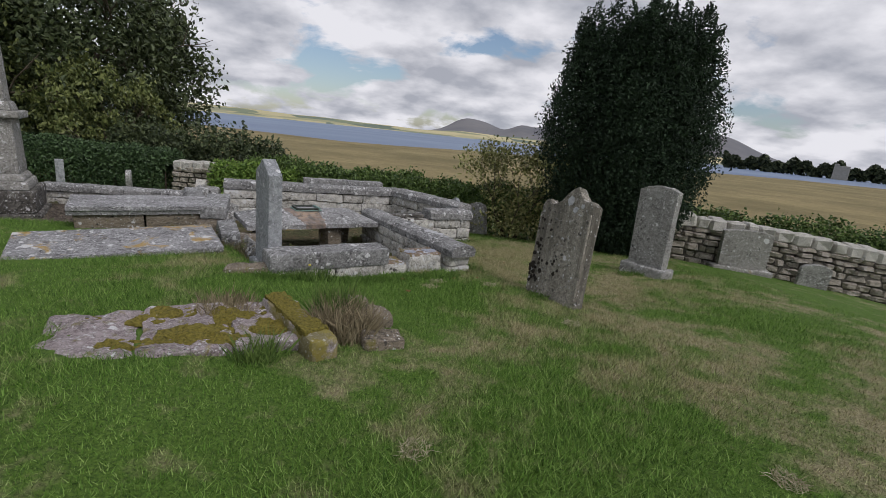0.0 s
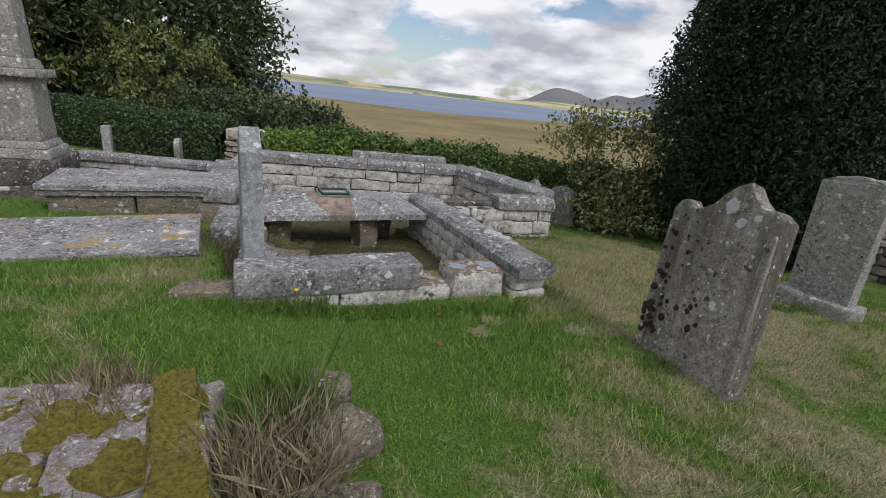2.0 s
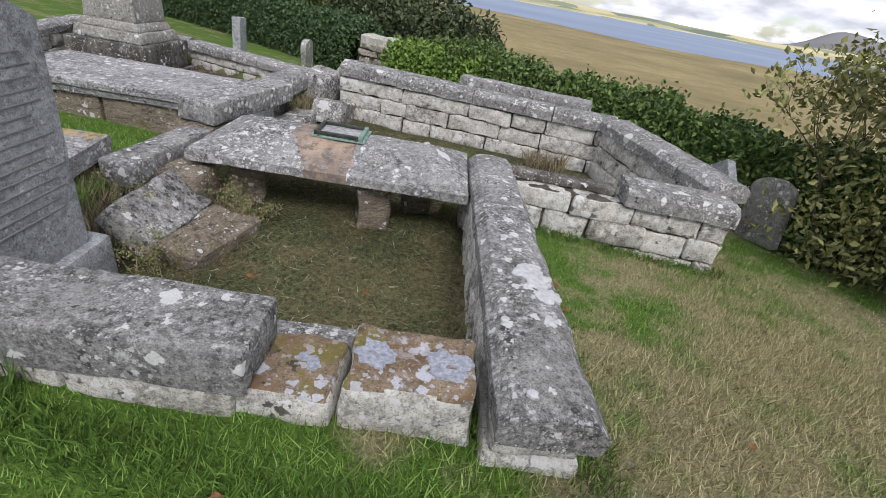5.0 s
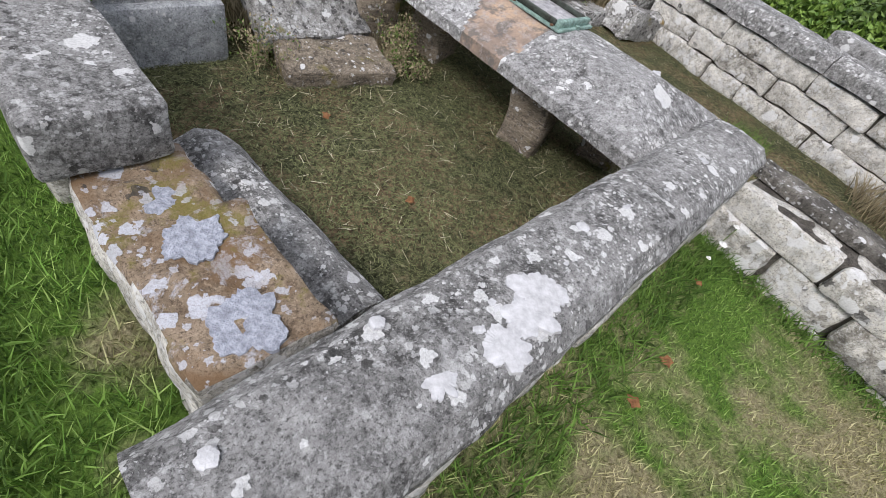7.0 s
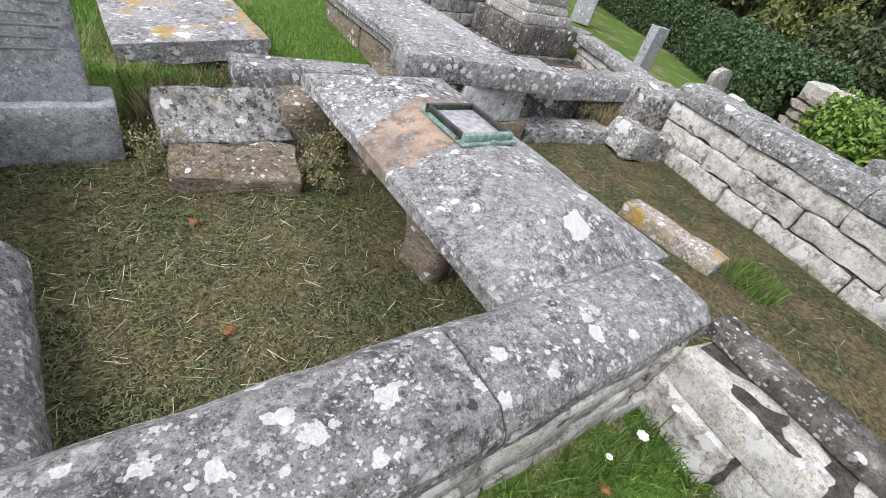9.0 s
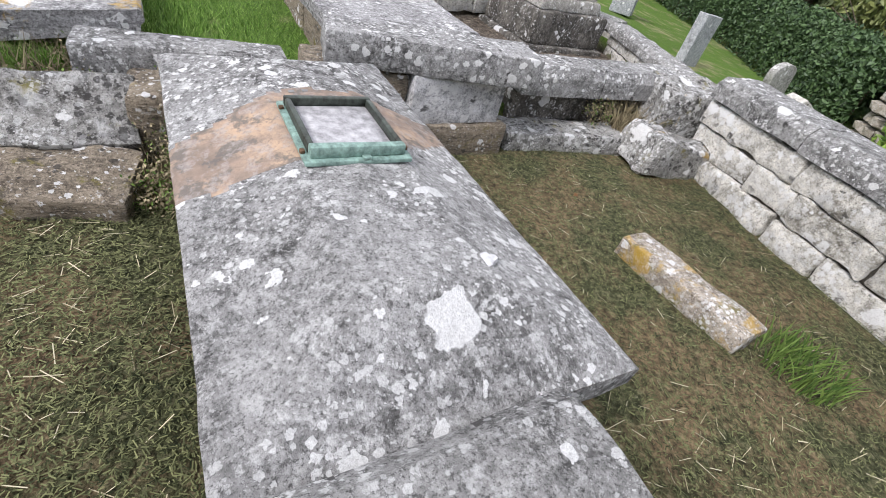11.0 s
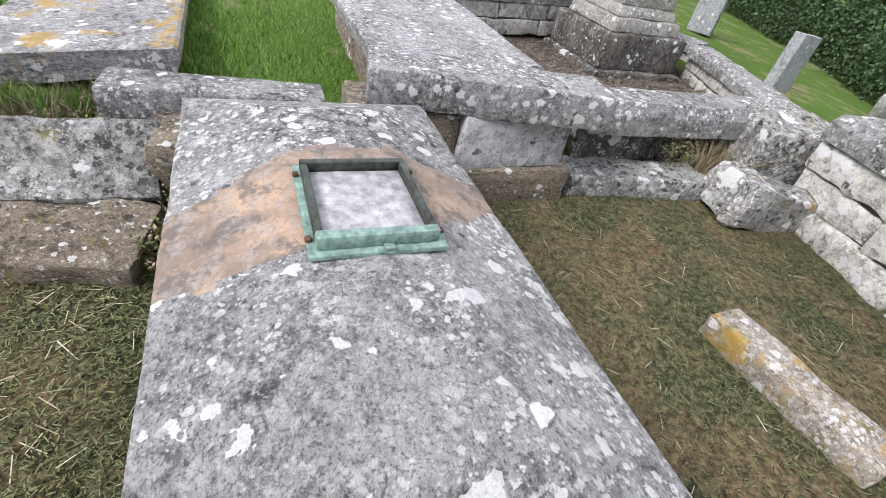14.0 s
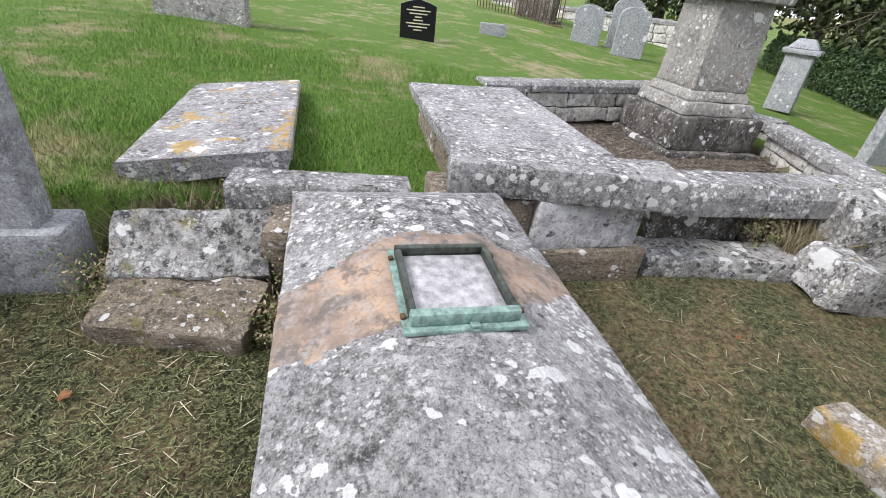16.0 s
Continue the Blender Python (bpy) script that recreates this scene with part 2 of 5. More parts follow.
CUT_LETTER = simple("weathered_cut_lettering", (0.15, 0.15, 0.15), (0.22, 0.22, 0.215), 40, 0.9)
MOSS = simple("yellow_green_moss", (0.085, 0.075, 0.016), (0.30, 0.25, 0.05), 55, 0.95, 0.0, 1.0, 0.03)
BARK = simple("brown_bark", (0.05, 0.04, 0.03), (0.14, 0.11, 0.08), 12, 0.95, 0, 0.8, 0.03)
RUST = simple("rusty_iron", (0.07, 0.04, 0.025), (0.16, 0.10, 0.06), 30, 0.8, 0.3)
CASTLE = simple("far_ruin_stone", (0.26, 0.25, 0.22), (0.34, 0.33, 0.30), 0.3, 0.9)


def leaf_material(name, dark, light, gloss=0.45):
    k = Nodes(name, gloss)
    isl = k.n("NewGeometry").outputs["Random Per Island"]
    p = k.where(False)
    f = k.math("ADD", k.math("MULTIPLY", isl, 0.65), k.math("MULTIPLY", k.noise(p, 1.3, 4), 0.5))
    k.bsdf.inputs["Transmission Weight"].default_value = 0.0
    k.bsdf.inputs["Subsurface Weight"].default_value = 0.0
    return k.done(k.ramp(f, (0.2, dark), (0.85, light)))


LEAF_DARK = leaf_material("dark_tree_leaf", (0.018, 0.03, 0.012), (0.10, 0.125, 0.055))
LEAF_OLIVE = leaf_material("olive_tree_leaf", (0.045, 0.065, 0.018), (0.19, 0.215, 0.07))
LEAF_HEDGE = leaf_material("hedge_leaf", (0.022, 0.05, 0.012), (0.14, 0.21, 0.055))
LEAF_BRIGHT = leaf_material("bright_hedge_leaf", (0.05, 0.11, 0.018), (0.20, 0.30, 0.06))
LEAF_IVY = leaf_material("ivy_leaf", (0.02, 0.04, 0.018), (0.085, 0.14, 0.055))
LEAF_YEW = leaf_material("yew_needle", (0.005, 0.012, 0.006), (0.03, 0.055, 0.026), 0.7)
LEAF_BUSH = leaf_material("yellowing_bush_leaf", (0.09, 0.11, 0.03), (0.36, 0.35, 0.14))
LEAF_WOOD = leaf_material("far_wood_leaf", (0.02, 0.03, 0.016), (0.07, 0.085, 0.04))
EDGE_GRASS = leaf_material("shaded_edge_grass", (0.035, 0.075, 0.012), (0.15, 0.26, 0.05), 0.75)
WEED = leaf_material("dry_weed", (0.10, 0.08, 0.045), (0.38, 0.32, 0.20), 0.8)
DEAD_LEAF = simple("brown_dead_leaf", (0.12, 0.05, 0.02), (0.28, 0.14, 0.06), 40, 0.8)
WEED_GREEN = leaf_material("green_weed", (0.05, 0.10, 0.02), (0.17, 0.25, 0.06), 0.7)
STRAW = leaf_material("pale_straw", (0.28, 0.24, 0.14), (0.55, 0.50, 0.36), 0.8)
PETAL = simple("white_petal", (0.7, 0.7, 0.68), (0.82, 0.82, 0.8), 40, 0.7)
YELLOW_PETAL = simple("yellow_petal", (0.6, 0.5, 0.02), (0.8, 0.68, 0.04), 40, 0.7)


def dryness(k, p, big, mid):
    """Patchy, and parched along the trodden way past the coping wall."""
    f = k.math("ADD", k.math("MULTIPLY", big, 0.5), k.math("MULTIPLY", mid, 0.5))
    for place, reach, much in (((1.3, 7.3, -0.4), 3.6, 0.13), ((0.9, 3.6, -0.2), 1.3, 0.06), ((3.0, 3.2, -0.2), 2.2, 0.06), ((-0.5, 4.9, -0.3), 1.5, -0.16)):
        d = k.n("VectorMath")
        d.operation = "DISTANCE"
        k.t.links.new(p, d.inputs[0])
        d.inputs[1].default_value = place
        f = k.math("ADD", f, k.math("MULTIPLY", k.ramp(k.math("DIVIDE", d.outputs["Value"], reach), (0.25, 1.0), (1.0, 0.0)), much))
    return f


def ground_material():
    """Mown lawn with dry patches; cut, brown, mossy grass in the sunk plots; reed beds beyond the wall."""
    k = Nodes("grass_ground", 0.95)
    p = k.where(False)
    zone = k.n("Attribute")
    zone.attribute_name = "zone"
    sep = k.n("SeparateColor", Color=zone.outputs["Color"])
    big, mid, fine = k.noise(p, 0.7, 5, 0.6, 0.6), k.noise(p, 3.2, 6, 0.7), k.noise(p, 60, 5, 0.75)
    lawn = k.ramp(fine, (0.3, (0.022, 0.048, 0.008)), (0.7, (0.15, 0.26, 0.038)))
    dry = k.ramp(fine, (0.3, (0.11, 0.09, 0.05)), (0.7, (0.44, 0.39, 0.23)))
    lawn = k.mix(k.ramp(dryness(k, p, big, mid), (0.5, 0.0), (0.62, 0.95)), lawn, dry)
    grain = k.noise(p, 28, 7, 0.8)
    # Mossy plot tones, darkened throughout to hold the shadow in the sunk plots.
    plot = k.ramp(grain, (0.36, (0.012, 0.015, 0.006)), (0.5, (0.052, 0.056, 0.023)), (0.66, (0.20, 0.19, 0.11)))
    plot = k.mix(k.ramp(k.noise(p, 2.3, 6, 0.7), (0.44, 0.0), (0.57, 0.85)), plot, k.ramp(grain, (0.36, (0.03, 0.02, 0.011)), (0.64, (0.30, 0.21, 0.12))))
    gravel = k.ramp(fine, (0.35, (0.05, 0.04, 0.03)), (0.7, (0.17, 0.14, 0.11)))
    field = k.ramp(k.noise(p, 0.035, 8, 0.7), (0.35, (0.17, 0.135, 0.06)), (0.65, (0.33, 0.26, 0.125)))
    field = k.mix(k.ramp(k.noise(p, 0.5, 6, 0.7), (0.4, 0.4), (0.6, 0.0)), field, (0.12, 0.11, 0.04))
    col = k.mix(sep.outputs[0], lawn, plot)
    col = k.mix(sep.outputs[1], col, gravel)
    col = k.mix(sep.outputs[2], col, field)
    return k.done(col, k.math("ADD", fine, k.math("MULTIPLY", mid, 0.6)), 0.7, 0.03)


GROUND = ground_material()


def blade_material():
    k = Nodes("grass_blade", 0.75)
    isl = k.n("NewGeometry").outputs["Random Per Island"]
    p = k.where(False)
    big, mid = k.noise(p, 0.7, 5, 0.6, 0.6), k.noise(p, 3.2, 6, 0.7)
    green = k.ramp(isl, (0.0, (0.035, 0.08, 0.01)), (0.55, (0.12, 0.24, 0.032)), (1.0, (0.26, 0.38, 0.10)))
    dry = k.ramp(isl, (0.0, (0.13, 0.12, 0.05)), (0.5, (0.33, 0.30, 0.15)), (1.0, (0.56, 0.50, 0.30)))
    f = k.ramp(dryness(k, p, big, mid), (0.5, 0.0), (0.63, 0.95))
    return k.done(k.mix(f, green, dry))


BLADE = blade_material()


def water_material():
    k = Nodes("lake_water", 0.5)
    p = k.where(False)
    f = k.noise(p, 0.12, 5, 0.7)
    k.bsdf.inputs["Specular IOR Level"].default_value = 0.2
    return k.done(k.ramp(k.noise(p, 0.004, 5), (0.35, (0.12, 0.17, 0.27)), (0.65, (0.20, 0.26, 0.36))), f, 0.35, 0.4)


WATER = water_material()


def hill_material():
    k = Nodes("far_fields", 0.95)
    p = k.where(False)
    vo = k.n("TexVoronoi", Vector=p, Scale=0.0045)
    sep = k.n("SeparateColor", Color=vo.outputs["Color"])
    # Pale yellow fields carry their sunlight in the colour.
    col = k.ramp(sep.outputs[0], (0.0, (0.13, 0.17, 0.13)), (0.3, (0.24, 0.27, 0.16)), (0.55, (0.48, 0.43, 0.24)), (0.85, (0.60, 0.52, 0.30)), (1.0, (0.10, 0.14, 0.11)))
    return k.done(col)


HILL = hill_material()
# Outer rings of the far hills: one bluish grey.
HILL_GREY = simple("far_hill_grey", (0.13, 0.135, 0.15), (0.22, 0.21, 0.21), 0.002, 0.95, local=False)


# ---- builders ----
def link_mesh(name, me, material, parent=None, label=""):
    me.materials.append(material)
    ob = new(name, me)
    if parent is not None:
        ob.parent = parent
    if label:
        ob["label"] = label
    return ob


def part(name, bm, material, parent=None, label=""):
    me = bpy.data.meshes.new(name)
    bm.to_mesh(me)
    bm.free()
    return link_mesh(name, me, material, parent, label)


def quick(name, verts, faces, material, parent=None, smooth=False):
    """A mesh from arrays: verts (n, 3), faces (m, k)."""
    verts, faces = np.asarray(verts, "f"), np.asarray(faces, "i")
    me = bpy.data.meshes.new(name)
    m, c = faces.shape
    me.vertices.add(len(verts)); me.vertices.foreach_set("co", verts.ravel())
    me.loops.add(m * c); me.loops.foreach_set("vertex_index", faces.ravel())
    me.polygons.add(m); me.polygons.foreach_set("loop_start", np.arange(0, m * c, c, dtype="i"))
    me.polygons.foreach_set("use_smooth", np.full(m, smooth))
    me.update(calc_edges=True)
    return link_mesh(name, me, material, parent)


def roughen(bm, amount, scale, seed):
    """Pushes each vertex in and out by noise, for worn stone."""
    off = Vector((seed * 3.17, seed * 1.31, seed * 2.23))
    bm.normal_update()
    moves = [(v, v.normal * (noise.fractal(v.co * scale + off, 0.8, 2.0, 3) * amount)) for v in bm.verts]
    for v, d in moves:
        v.co += d


def crease(bm, limit=0.5):
    """Sharp shading across edges that turn more than the limit."""
    bm.normal_update()
    for e in bm.edges:
        e.smooth = len(e.link_faces) == 2 and e.calc_face_angle(0) < limit


def box(l, w, h, bevel=0.02, rough=0.008, seed=0, cell=0.09, taper=0.0, smooth=True):
    """A worn block, centred over its base: cut into cells, its edges rounded, its faces uneven."""
    bm = bmesh.new()
    n = [max(2, int(round(d / cell))) for d in (l, w, h)]
    n = [min(c, 40) for c in n]
    size = (l, w, h)

    def line(i):
        b = min(bevel, size[i] * 0.3)
        inner = np.linspace(-size[i] / 2 + b, size[i] / 2 - b, n[i] + 1)
        return [-size[i] / 2, *inner, size[i] / 2]

    ax = [line(i) for i in range(3)]
    made = {}

    def vert(i, j, k):
        key = (i, j, k)
        if key not in made:
            p = Vector((ax[0][i], ax[1][j], ax[2][k]))
            core = Vector([max(-size[a] / 2 + min(bevel, size[a] * 0.3), min(size[a] / 2 - min(bevel, size[a] * 0.3), p[a])) for a in range(3)])
            d = p - core
            if d.length > 1e-9:
                p = core + Vector([d[a] for a in range(3)]).normalized() * max(abs(c) for c in d)
            f = 1 - taper * (p.z / h + 0.5)
            made[key] = bm.verts.new((p.x * f, p.y * f, p.z + h / 2))
        return made[key]

    for a in range(3):
        u, v = (a + 1) % 3, (a + 2) % 3
        for side in (0, len(ax[a]) - 1):
            for i in range(len(ax[u]) - 1):
                for j in range(len(ax[v]) - 1):
                    q = []
                    for di, dj in ((0, 0), (1, 0), (1, 1), (0, 1)):
                        idx = [0, 0, 0]
                        idx[a], idx[u], idx[v] = side, i + di, j + dj
                        q.append(vert(*idx))
                    f = bm.faces.new(q if side else q[::-1])
                    f.smooth = smooth
    if rough:
        roughen(bm, rough, 5.0, seed)
    crease(bm, 0.6)
    return bm


def profile(points, length, bevel=0.0, rough=0.006, seed=0, cell=0.08):
    """A bar with the given cross-section (y, z), running along x, subdivided and worn."""
    bm = bmesh.new()
    ring = []
    m = len(points)
    for i in range(m):
        a, b = Vector(points[i]), Vector(points[(i + 1) % m])
        c = max(1, int((b - a).length / cell))
        for s in range(c):
            ring.append(a.lerp(b, s / c))
    n = max(2, int(length / cell))
    rows = []
    for i in range(n + 1):
        x = -length / 2 + length * i / n
        rows.append([bm.verts.new((x, p[0], p[1])) for p in ring])
    for i in range(n):
        for j in range(len(ring)):
            q = (j + 1) % len(ring)
            f = bm.faces.new((rows[i][j], rows[i + 1][j], rows[i + 1][q], rows[i][q]))
            f.smooth = True
    bm.faces.new(rows[0])
    bm.faces.new(rows[-1][::-1])
    bmesh.ops.recalc_face_normals(bm, faces=bm.faces)
    if rough:
        roughen(bm, rough, 4.0, seed)
    crease(bm)
    return bm


def outline(points, depth, bevel=0.012, rough=0.004, seed=0):
    """A slab with the given outline (x, z), of that depth along y."""
    bm = bmesh.new()
    f = bm.faces.new([bm.verts.new((x, -depth / 2, z)) for x, z in points])
    r = bmesh.ops.extrude_face_region(bm, geom=[f])
    bmesh.ops.translate(bm, vec=(0, depth, 0), verts=[v for v in r["geom"] if isinstance(v, bmesh.types.BMVert)])
    bmesh.ops.recalc_face_normals(bm, faces=bm.faces)
    if bevel:
        bmesh.ops.bevel(bm, geom=bm.edges[:], offset=bevel, segments=2, affect="EDGES", profile=0.6)
    bmesh.ops.triangulate(bm, faces=[f for f in bm.faces if len(f.verts) > 4])
    if rough:
        bmesh.ops.subdivide_edges(bm, edges=[e for e in bm.edges if e.calc_length() > 0.12], cuts=2, use_grid_fill=True)
        roughen(bm, rough, 6.0, seed)
    return bm


def at(ob, x, y, z, yaw=0, rx=0, ry=0):
    ob.matrix_world = pose(x, y, z, rx, ry, yaw)
    return ob


def empty(name, x, y, z, yaw=0, rx=0, ry=0):
    return at(new(name), x, y, z, yaw, rx, ry)


SEED = [1]


def lay(name, l, w, h, x, y, z, yaw, material, label, category, group="", rx=0, ry=0, **kw):
    """A block that is a thing of its own."""
    SEED[0] += 1
    ob = part(name, box(l, w, h, seed=SEED[0], **kw), material)
    at(ob, x, y, z, yaw, rx, ry)
    return tagged(ob, label, category, group)


def sub(name, l, w, h, x, y, z, parent, material, yaw=0, rx=0, ry=0, label="", **kw):
    """A block that is a part of parent, in its frame."""
    SEED[0] += 1
    ob = part(name, box(l, w, h, seed=SEED[0], **kw), material, parent, label)
    ob.matrix_basis = pose(x, y, z, rx, ry, yaw)
    return ob


# ---- the lie of the land ----
def smooth01(a, b, v):
    t = np.clip((v - a) / (b - a), 0, 1)
    return t * t * (3 - 2 * t)


def lawn(x, y):
    """Height of the mown ground inside the boundary wall."""
    x, y = np.asarray(x, float), np.asarray(y, float)
    yy = np.clip(y, 0, 14)
    z = -0.02 - 0.045 * np.clip(y, -30, 14) - 0.0028 * yy ** 2
    z = z - 0.011 * np.clip(x - 3, 0, 12) ** 2
    z = z + 0.06 * smooth01(-0.8, -1.8, x) - 0.1 * smooth01(-6, -14, x) * smooth01(4, 9, y)
    return z + 0.012 * np.sin(2.1 * x + 0.7 * y) * np.cos(1.7 * y - 0.4 * x)


def wall_line(x):
    """The boundary wall's line across the slope."""
    return 11.75 - 0.19 * x


def inside(poly, x, y):
    x, y = np.asarray(x, float), np.asarray(y, float)
    r = np.zeros(np.broadcast(x, y).shape, bool)
    n = len(poly)
    for i in range(n):
        (x0, y0), (x1, y1) = poly[i], poly[(i + 1) % n]
        if y0 != y1:
            r ^= ((y0 > y) != (y1 > y)) & (x < (x1 - x0) * (y - y0) / (y1 - y0) + x0)
    return r


PLOT_A = [(0.12, 6.0), (-1.18, 8.05), (-3.5, 7.2), (-2.9, 6.2), (-2.4, 5.6), (-2.05, 5.1), (-1.2, 5.3)]
PLOT_B = [(-1.18, 8.3), (0.5, 9.25), (-1.1, 10.95), (-4.9, 9.7), (-4.1, 8.05), (-3.6, 7.3), (-2.5, 6.9)]
PLOT_M = [(-4.15, 8.15), (-4.9, 10.2), (-8.2, 9.55), (-9.4, 8.45), (-7.0, 6.0), (-5.0, 6.6)]


def height(x, y):
    z = lawn(x, y)
    a, b, m = inside(PLOT_A, x, y), inside(PLOT_B, x, y), inside(PLOT_M, x, y)
    wob = 0.012 * np.sin(5 * np.asarray(x)) * np.sin(4.3 * np.asarray(y))
    z = np.where(m, -0.84 + wob, z)
    z = np.where(b, -0.72 + wob, z)
    z = np.where(a, -0.6 + wob, z)
    over = np.asarray(y) - wall_line(np.asarray(x))
    z = np.where(over > 0.2, z + (-7.0 - z) * smooth01(0.8, 60, over), z)
    return z


def graded(lo, hi, step, far):
    inner = list(np.arange(lo, hi + step / 2, step))
    out, d, s = [], 0.0, step
    while d < far:
        s *= 1.35
        d += s
        out.append(d)
    return np.array([lo - d for d in reversed(out)] + inner + [hi + d for d in out])


def build_ground():
    xs, ys = graded(-10, 6, 0.08, 3500), graded(-1.5, 12.5, 0.08, 3500)
    X, Y = np.meshgrid(xs, ys)
    Z = height(X, Y)
    v = np.stack([X, Y, Z], -1).reshape(-1, 3)
    nx, ny = len(xs), len(ys)
    i = (np.arange(ny - 1)[:, None] * nx + np.arange(nx - 1)[None, :]).ravel()
    ob = quick("ground", v, np.stack([i, i + 1, i + nx + 1, i + nx], 1), GROUND, smooth=True)
    zone = ob.data.color_attributes.new("zone", "FLOAT_COLOR", "POINT")
    c = np.zeros((len(v), 4), "f")
    c[:, 3] = 1
    x, y = v[:, 0], v[:, 1]
    c[:, 0] = inside(PLOT_A, x, y) | inside(PLOT_B, x, y)
    c[:, 1] = inside(PLOT_M, x, y)
    c[:, 2] = np.clip((y - wall_line(x) - 1.0) / 6, 0, 1)
    zone.data.foreach_set("color", c.ravel())
    tagged(ob, "mown green lawn with dry yellow patches, sunk grave plots and reed fields", "ground", kind="structure")


build_ground()


# ---- the table tomb's plot ----
def coping_arm():
    """Low wall with a rounded coping of two stones, between the two plots."""
    yaw = 125.5
    wall = empty("plot_wall", -0.374, 7.083, -0.62, yaw)
    sec = [(-0.18, 0.45), (0.18, 0.45), (0.19, 0.51), (0.185, 0.54), (0.135, 0.588), (0.0, 0.602), (-0.135, 0.588), (-0.185, 0.54), (-0.19, 0.51)]
    for x, l in ((-0.5, 1.74), (0.88, 1.0)):
        bm = profile(sec, l, rough=0.012, seed=l * 3, cell=0.05)
        for v in bm.verts:
            v.co.y *= 1.0 - 0.03 * (v.co.x + x)
        c = part("coping_stone", bm, GREY_COPE, wall, "grey coping stone spotted with white lichen")
        c.matrix_basis = pose(x, 0, 0)
    rnd = random.Random(4)
    for row, (z, h) in enumerate(((0.0, 0.15), (0.155, 0.15), (0.31, 0.145))):
        x = -1.3
        while x < 1.3:
            l = min(rnd.uniform(0.22, 0.5), 1.36 - x)
            sub("wall_stone", l - 0.016, 0.35 + rnd.uniform(-0.03, 0.03), h - 0.008, x + l / 2, 0, z, wall, WALL_STONE, bevel=0.015, rough=0.018)
            x += l
    tagged(wall, "low stone plot wall with lichen-spotted rounded coping", "wall")


coping_arm()


def front_wall():
    lay("dressed_block", 1.4, 0.36, 0.2, -1.18, 5.2, -0.22, 34, GREY_COPE, "long grey dressed block on the plot's low front wall", "stone block", bevel=0.022, rough=0.01)
    base = empty("front_wall", -0.72, 5.52, -0.52, 34)
    for x, l, z, h in ((-1.1, 0.36, 0.12, 0.2), (-0.72, 0.38, 0.12, 0.2), (-0.32, 0.4, 0.12, 0.2), (-0.03, 0.22, 0.1, 0.2), (-0.95, 0.5, -0.06, 0.17), (-0.42, 0.52, -0.06, 0.17), (0.05, 0.4, -0.06, 0.17)):
        sub("wall_stone", l, 0.33, h, x, 0, z, base, WALL_STONE, bevel=0.025, rough=0.015)
    tagged(base, "low front wall of pale squared stones under the block", "wall")
    for l, w, h, x, y, z, yaw, label in ((0.42, 0.36, 0.33, -0.55, 5.68, -0.56, 33, "small brown wall block with grey-blue lichen and moss"), (0.54, 0.38, 0.44, -0.16, 5.96, -0.58, 34, "large brown wall block crusted with lichen and moss")):
        block = lay("lichen_block", l, w, h, x, y, z, yaw, LICHEN_BLOCK, label, "stone block", bevel=0.02, rough=0.024, cell=0.04, taper=0.1)
        block.data.materials.append(WALL_STONE)
        for f in block.data.polygons:
            if f.normal.z + 0.3 * noise.noise(f.center * 12) < 0.45:
                f.material_index = 1
    sec = [(-0.15, 0.0), (0.15, 0.0), (0.165, 0.12), (0.135, 0.2), (0.08, 0.25), (0.0, 0.27), (-0.08, 0.25), (-0.135, 0.2), (-0.165, 0.12)]
    ob = part("fallen_coping", profile(sec, 0.98, rough=0.02, seed=5, cell=0.05), GREY_COPE)
    at(ob, -0.61, 6.02, -0.61, 38)
    tagged(ob, "rounded grey coping stone lying inside the plot", "stone")


front_wall()


def table_tomb():
    """Coped slab with a flat ridge, hipped at both ends, on rough blocks."""
    tomb = empty("table_tomb", -2.064, 7.388, -0.62, 34)
    l, w = 2.02, 1.0
    sec = [(-w / 2, 0.415), (w / 2, 0.415), (w / 2, 0.478), (w / 2 - 0.02, 0.492), (0.17, 0.608), (0.0, 0.622), (-0.17, 0.608), (-w / 2 + 0.02, 0.492), (-w / 2, 0.478)]
    bm = profile(sec, l, rough=0.006, seed=2, cell=0.025)
    for v in bm.verts:
        for run, end in ((0.36, l / 2 + v.co.x), (0.3, l / 2 - v.co.x)):
            v.co.z = min(v.co.z, 0.488 + (0.13 * max(0.0, end) / run))
    crease(bm, 0.45)
    slab = part("slab", bm, GREY_TABLE, tomb, "grey coped slab with white lichen and a bare sandstone band")
    slab.matrix_basis = pose(0, 0, 0)
    slab.data.materials.append(PATCH)
    for f in slab.data.polygons:
        x, y, z = f.center
        wob = 0.03 * noise.noise(Vector((x * 7, y * 7, 1.0))) + 0.012 * noise.noise(Vector((x * 30, y * 30, 2.0)))
        lo = -0.37 + (0.18 * max(0, -y - 0.12) / 0.34 if y < -0.12 else 0.25 * max(0, y - 0.18))
        hi = 0.11 + 0.06 * max(0.0, -y) - 0.65 * max(0.0, y - 0.12)
        if lo + wob < x < hi + wob:
            f.material_index = 1
    for x, y in ((0.3, -0.24), (-0.72, -0.1), (0.62, 0.2)):
        sub("support", 0.25, 0.28, 0.45, x, y, -0.02, tomb, SANDY, yaw=12, bevel=0.03, rough=0.03)
    for i in range(5):
        sub("cut_letter", 0.02, 0.022, 0.004, -0.35, -0.13 + i * 0.05, 0.617 - 0.08 * abs(-0.13 + i * 0.05), tomb, CUT_LETTER, bevel=0.001, rough=0)
    tagged(tomb, "coped grey table tomb slab on short stone supports", "tomb")


table_tomb()


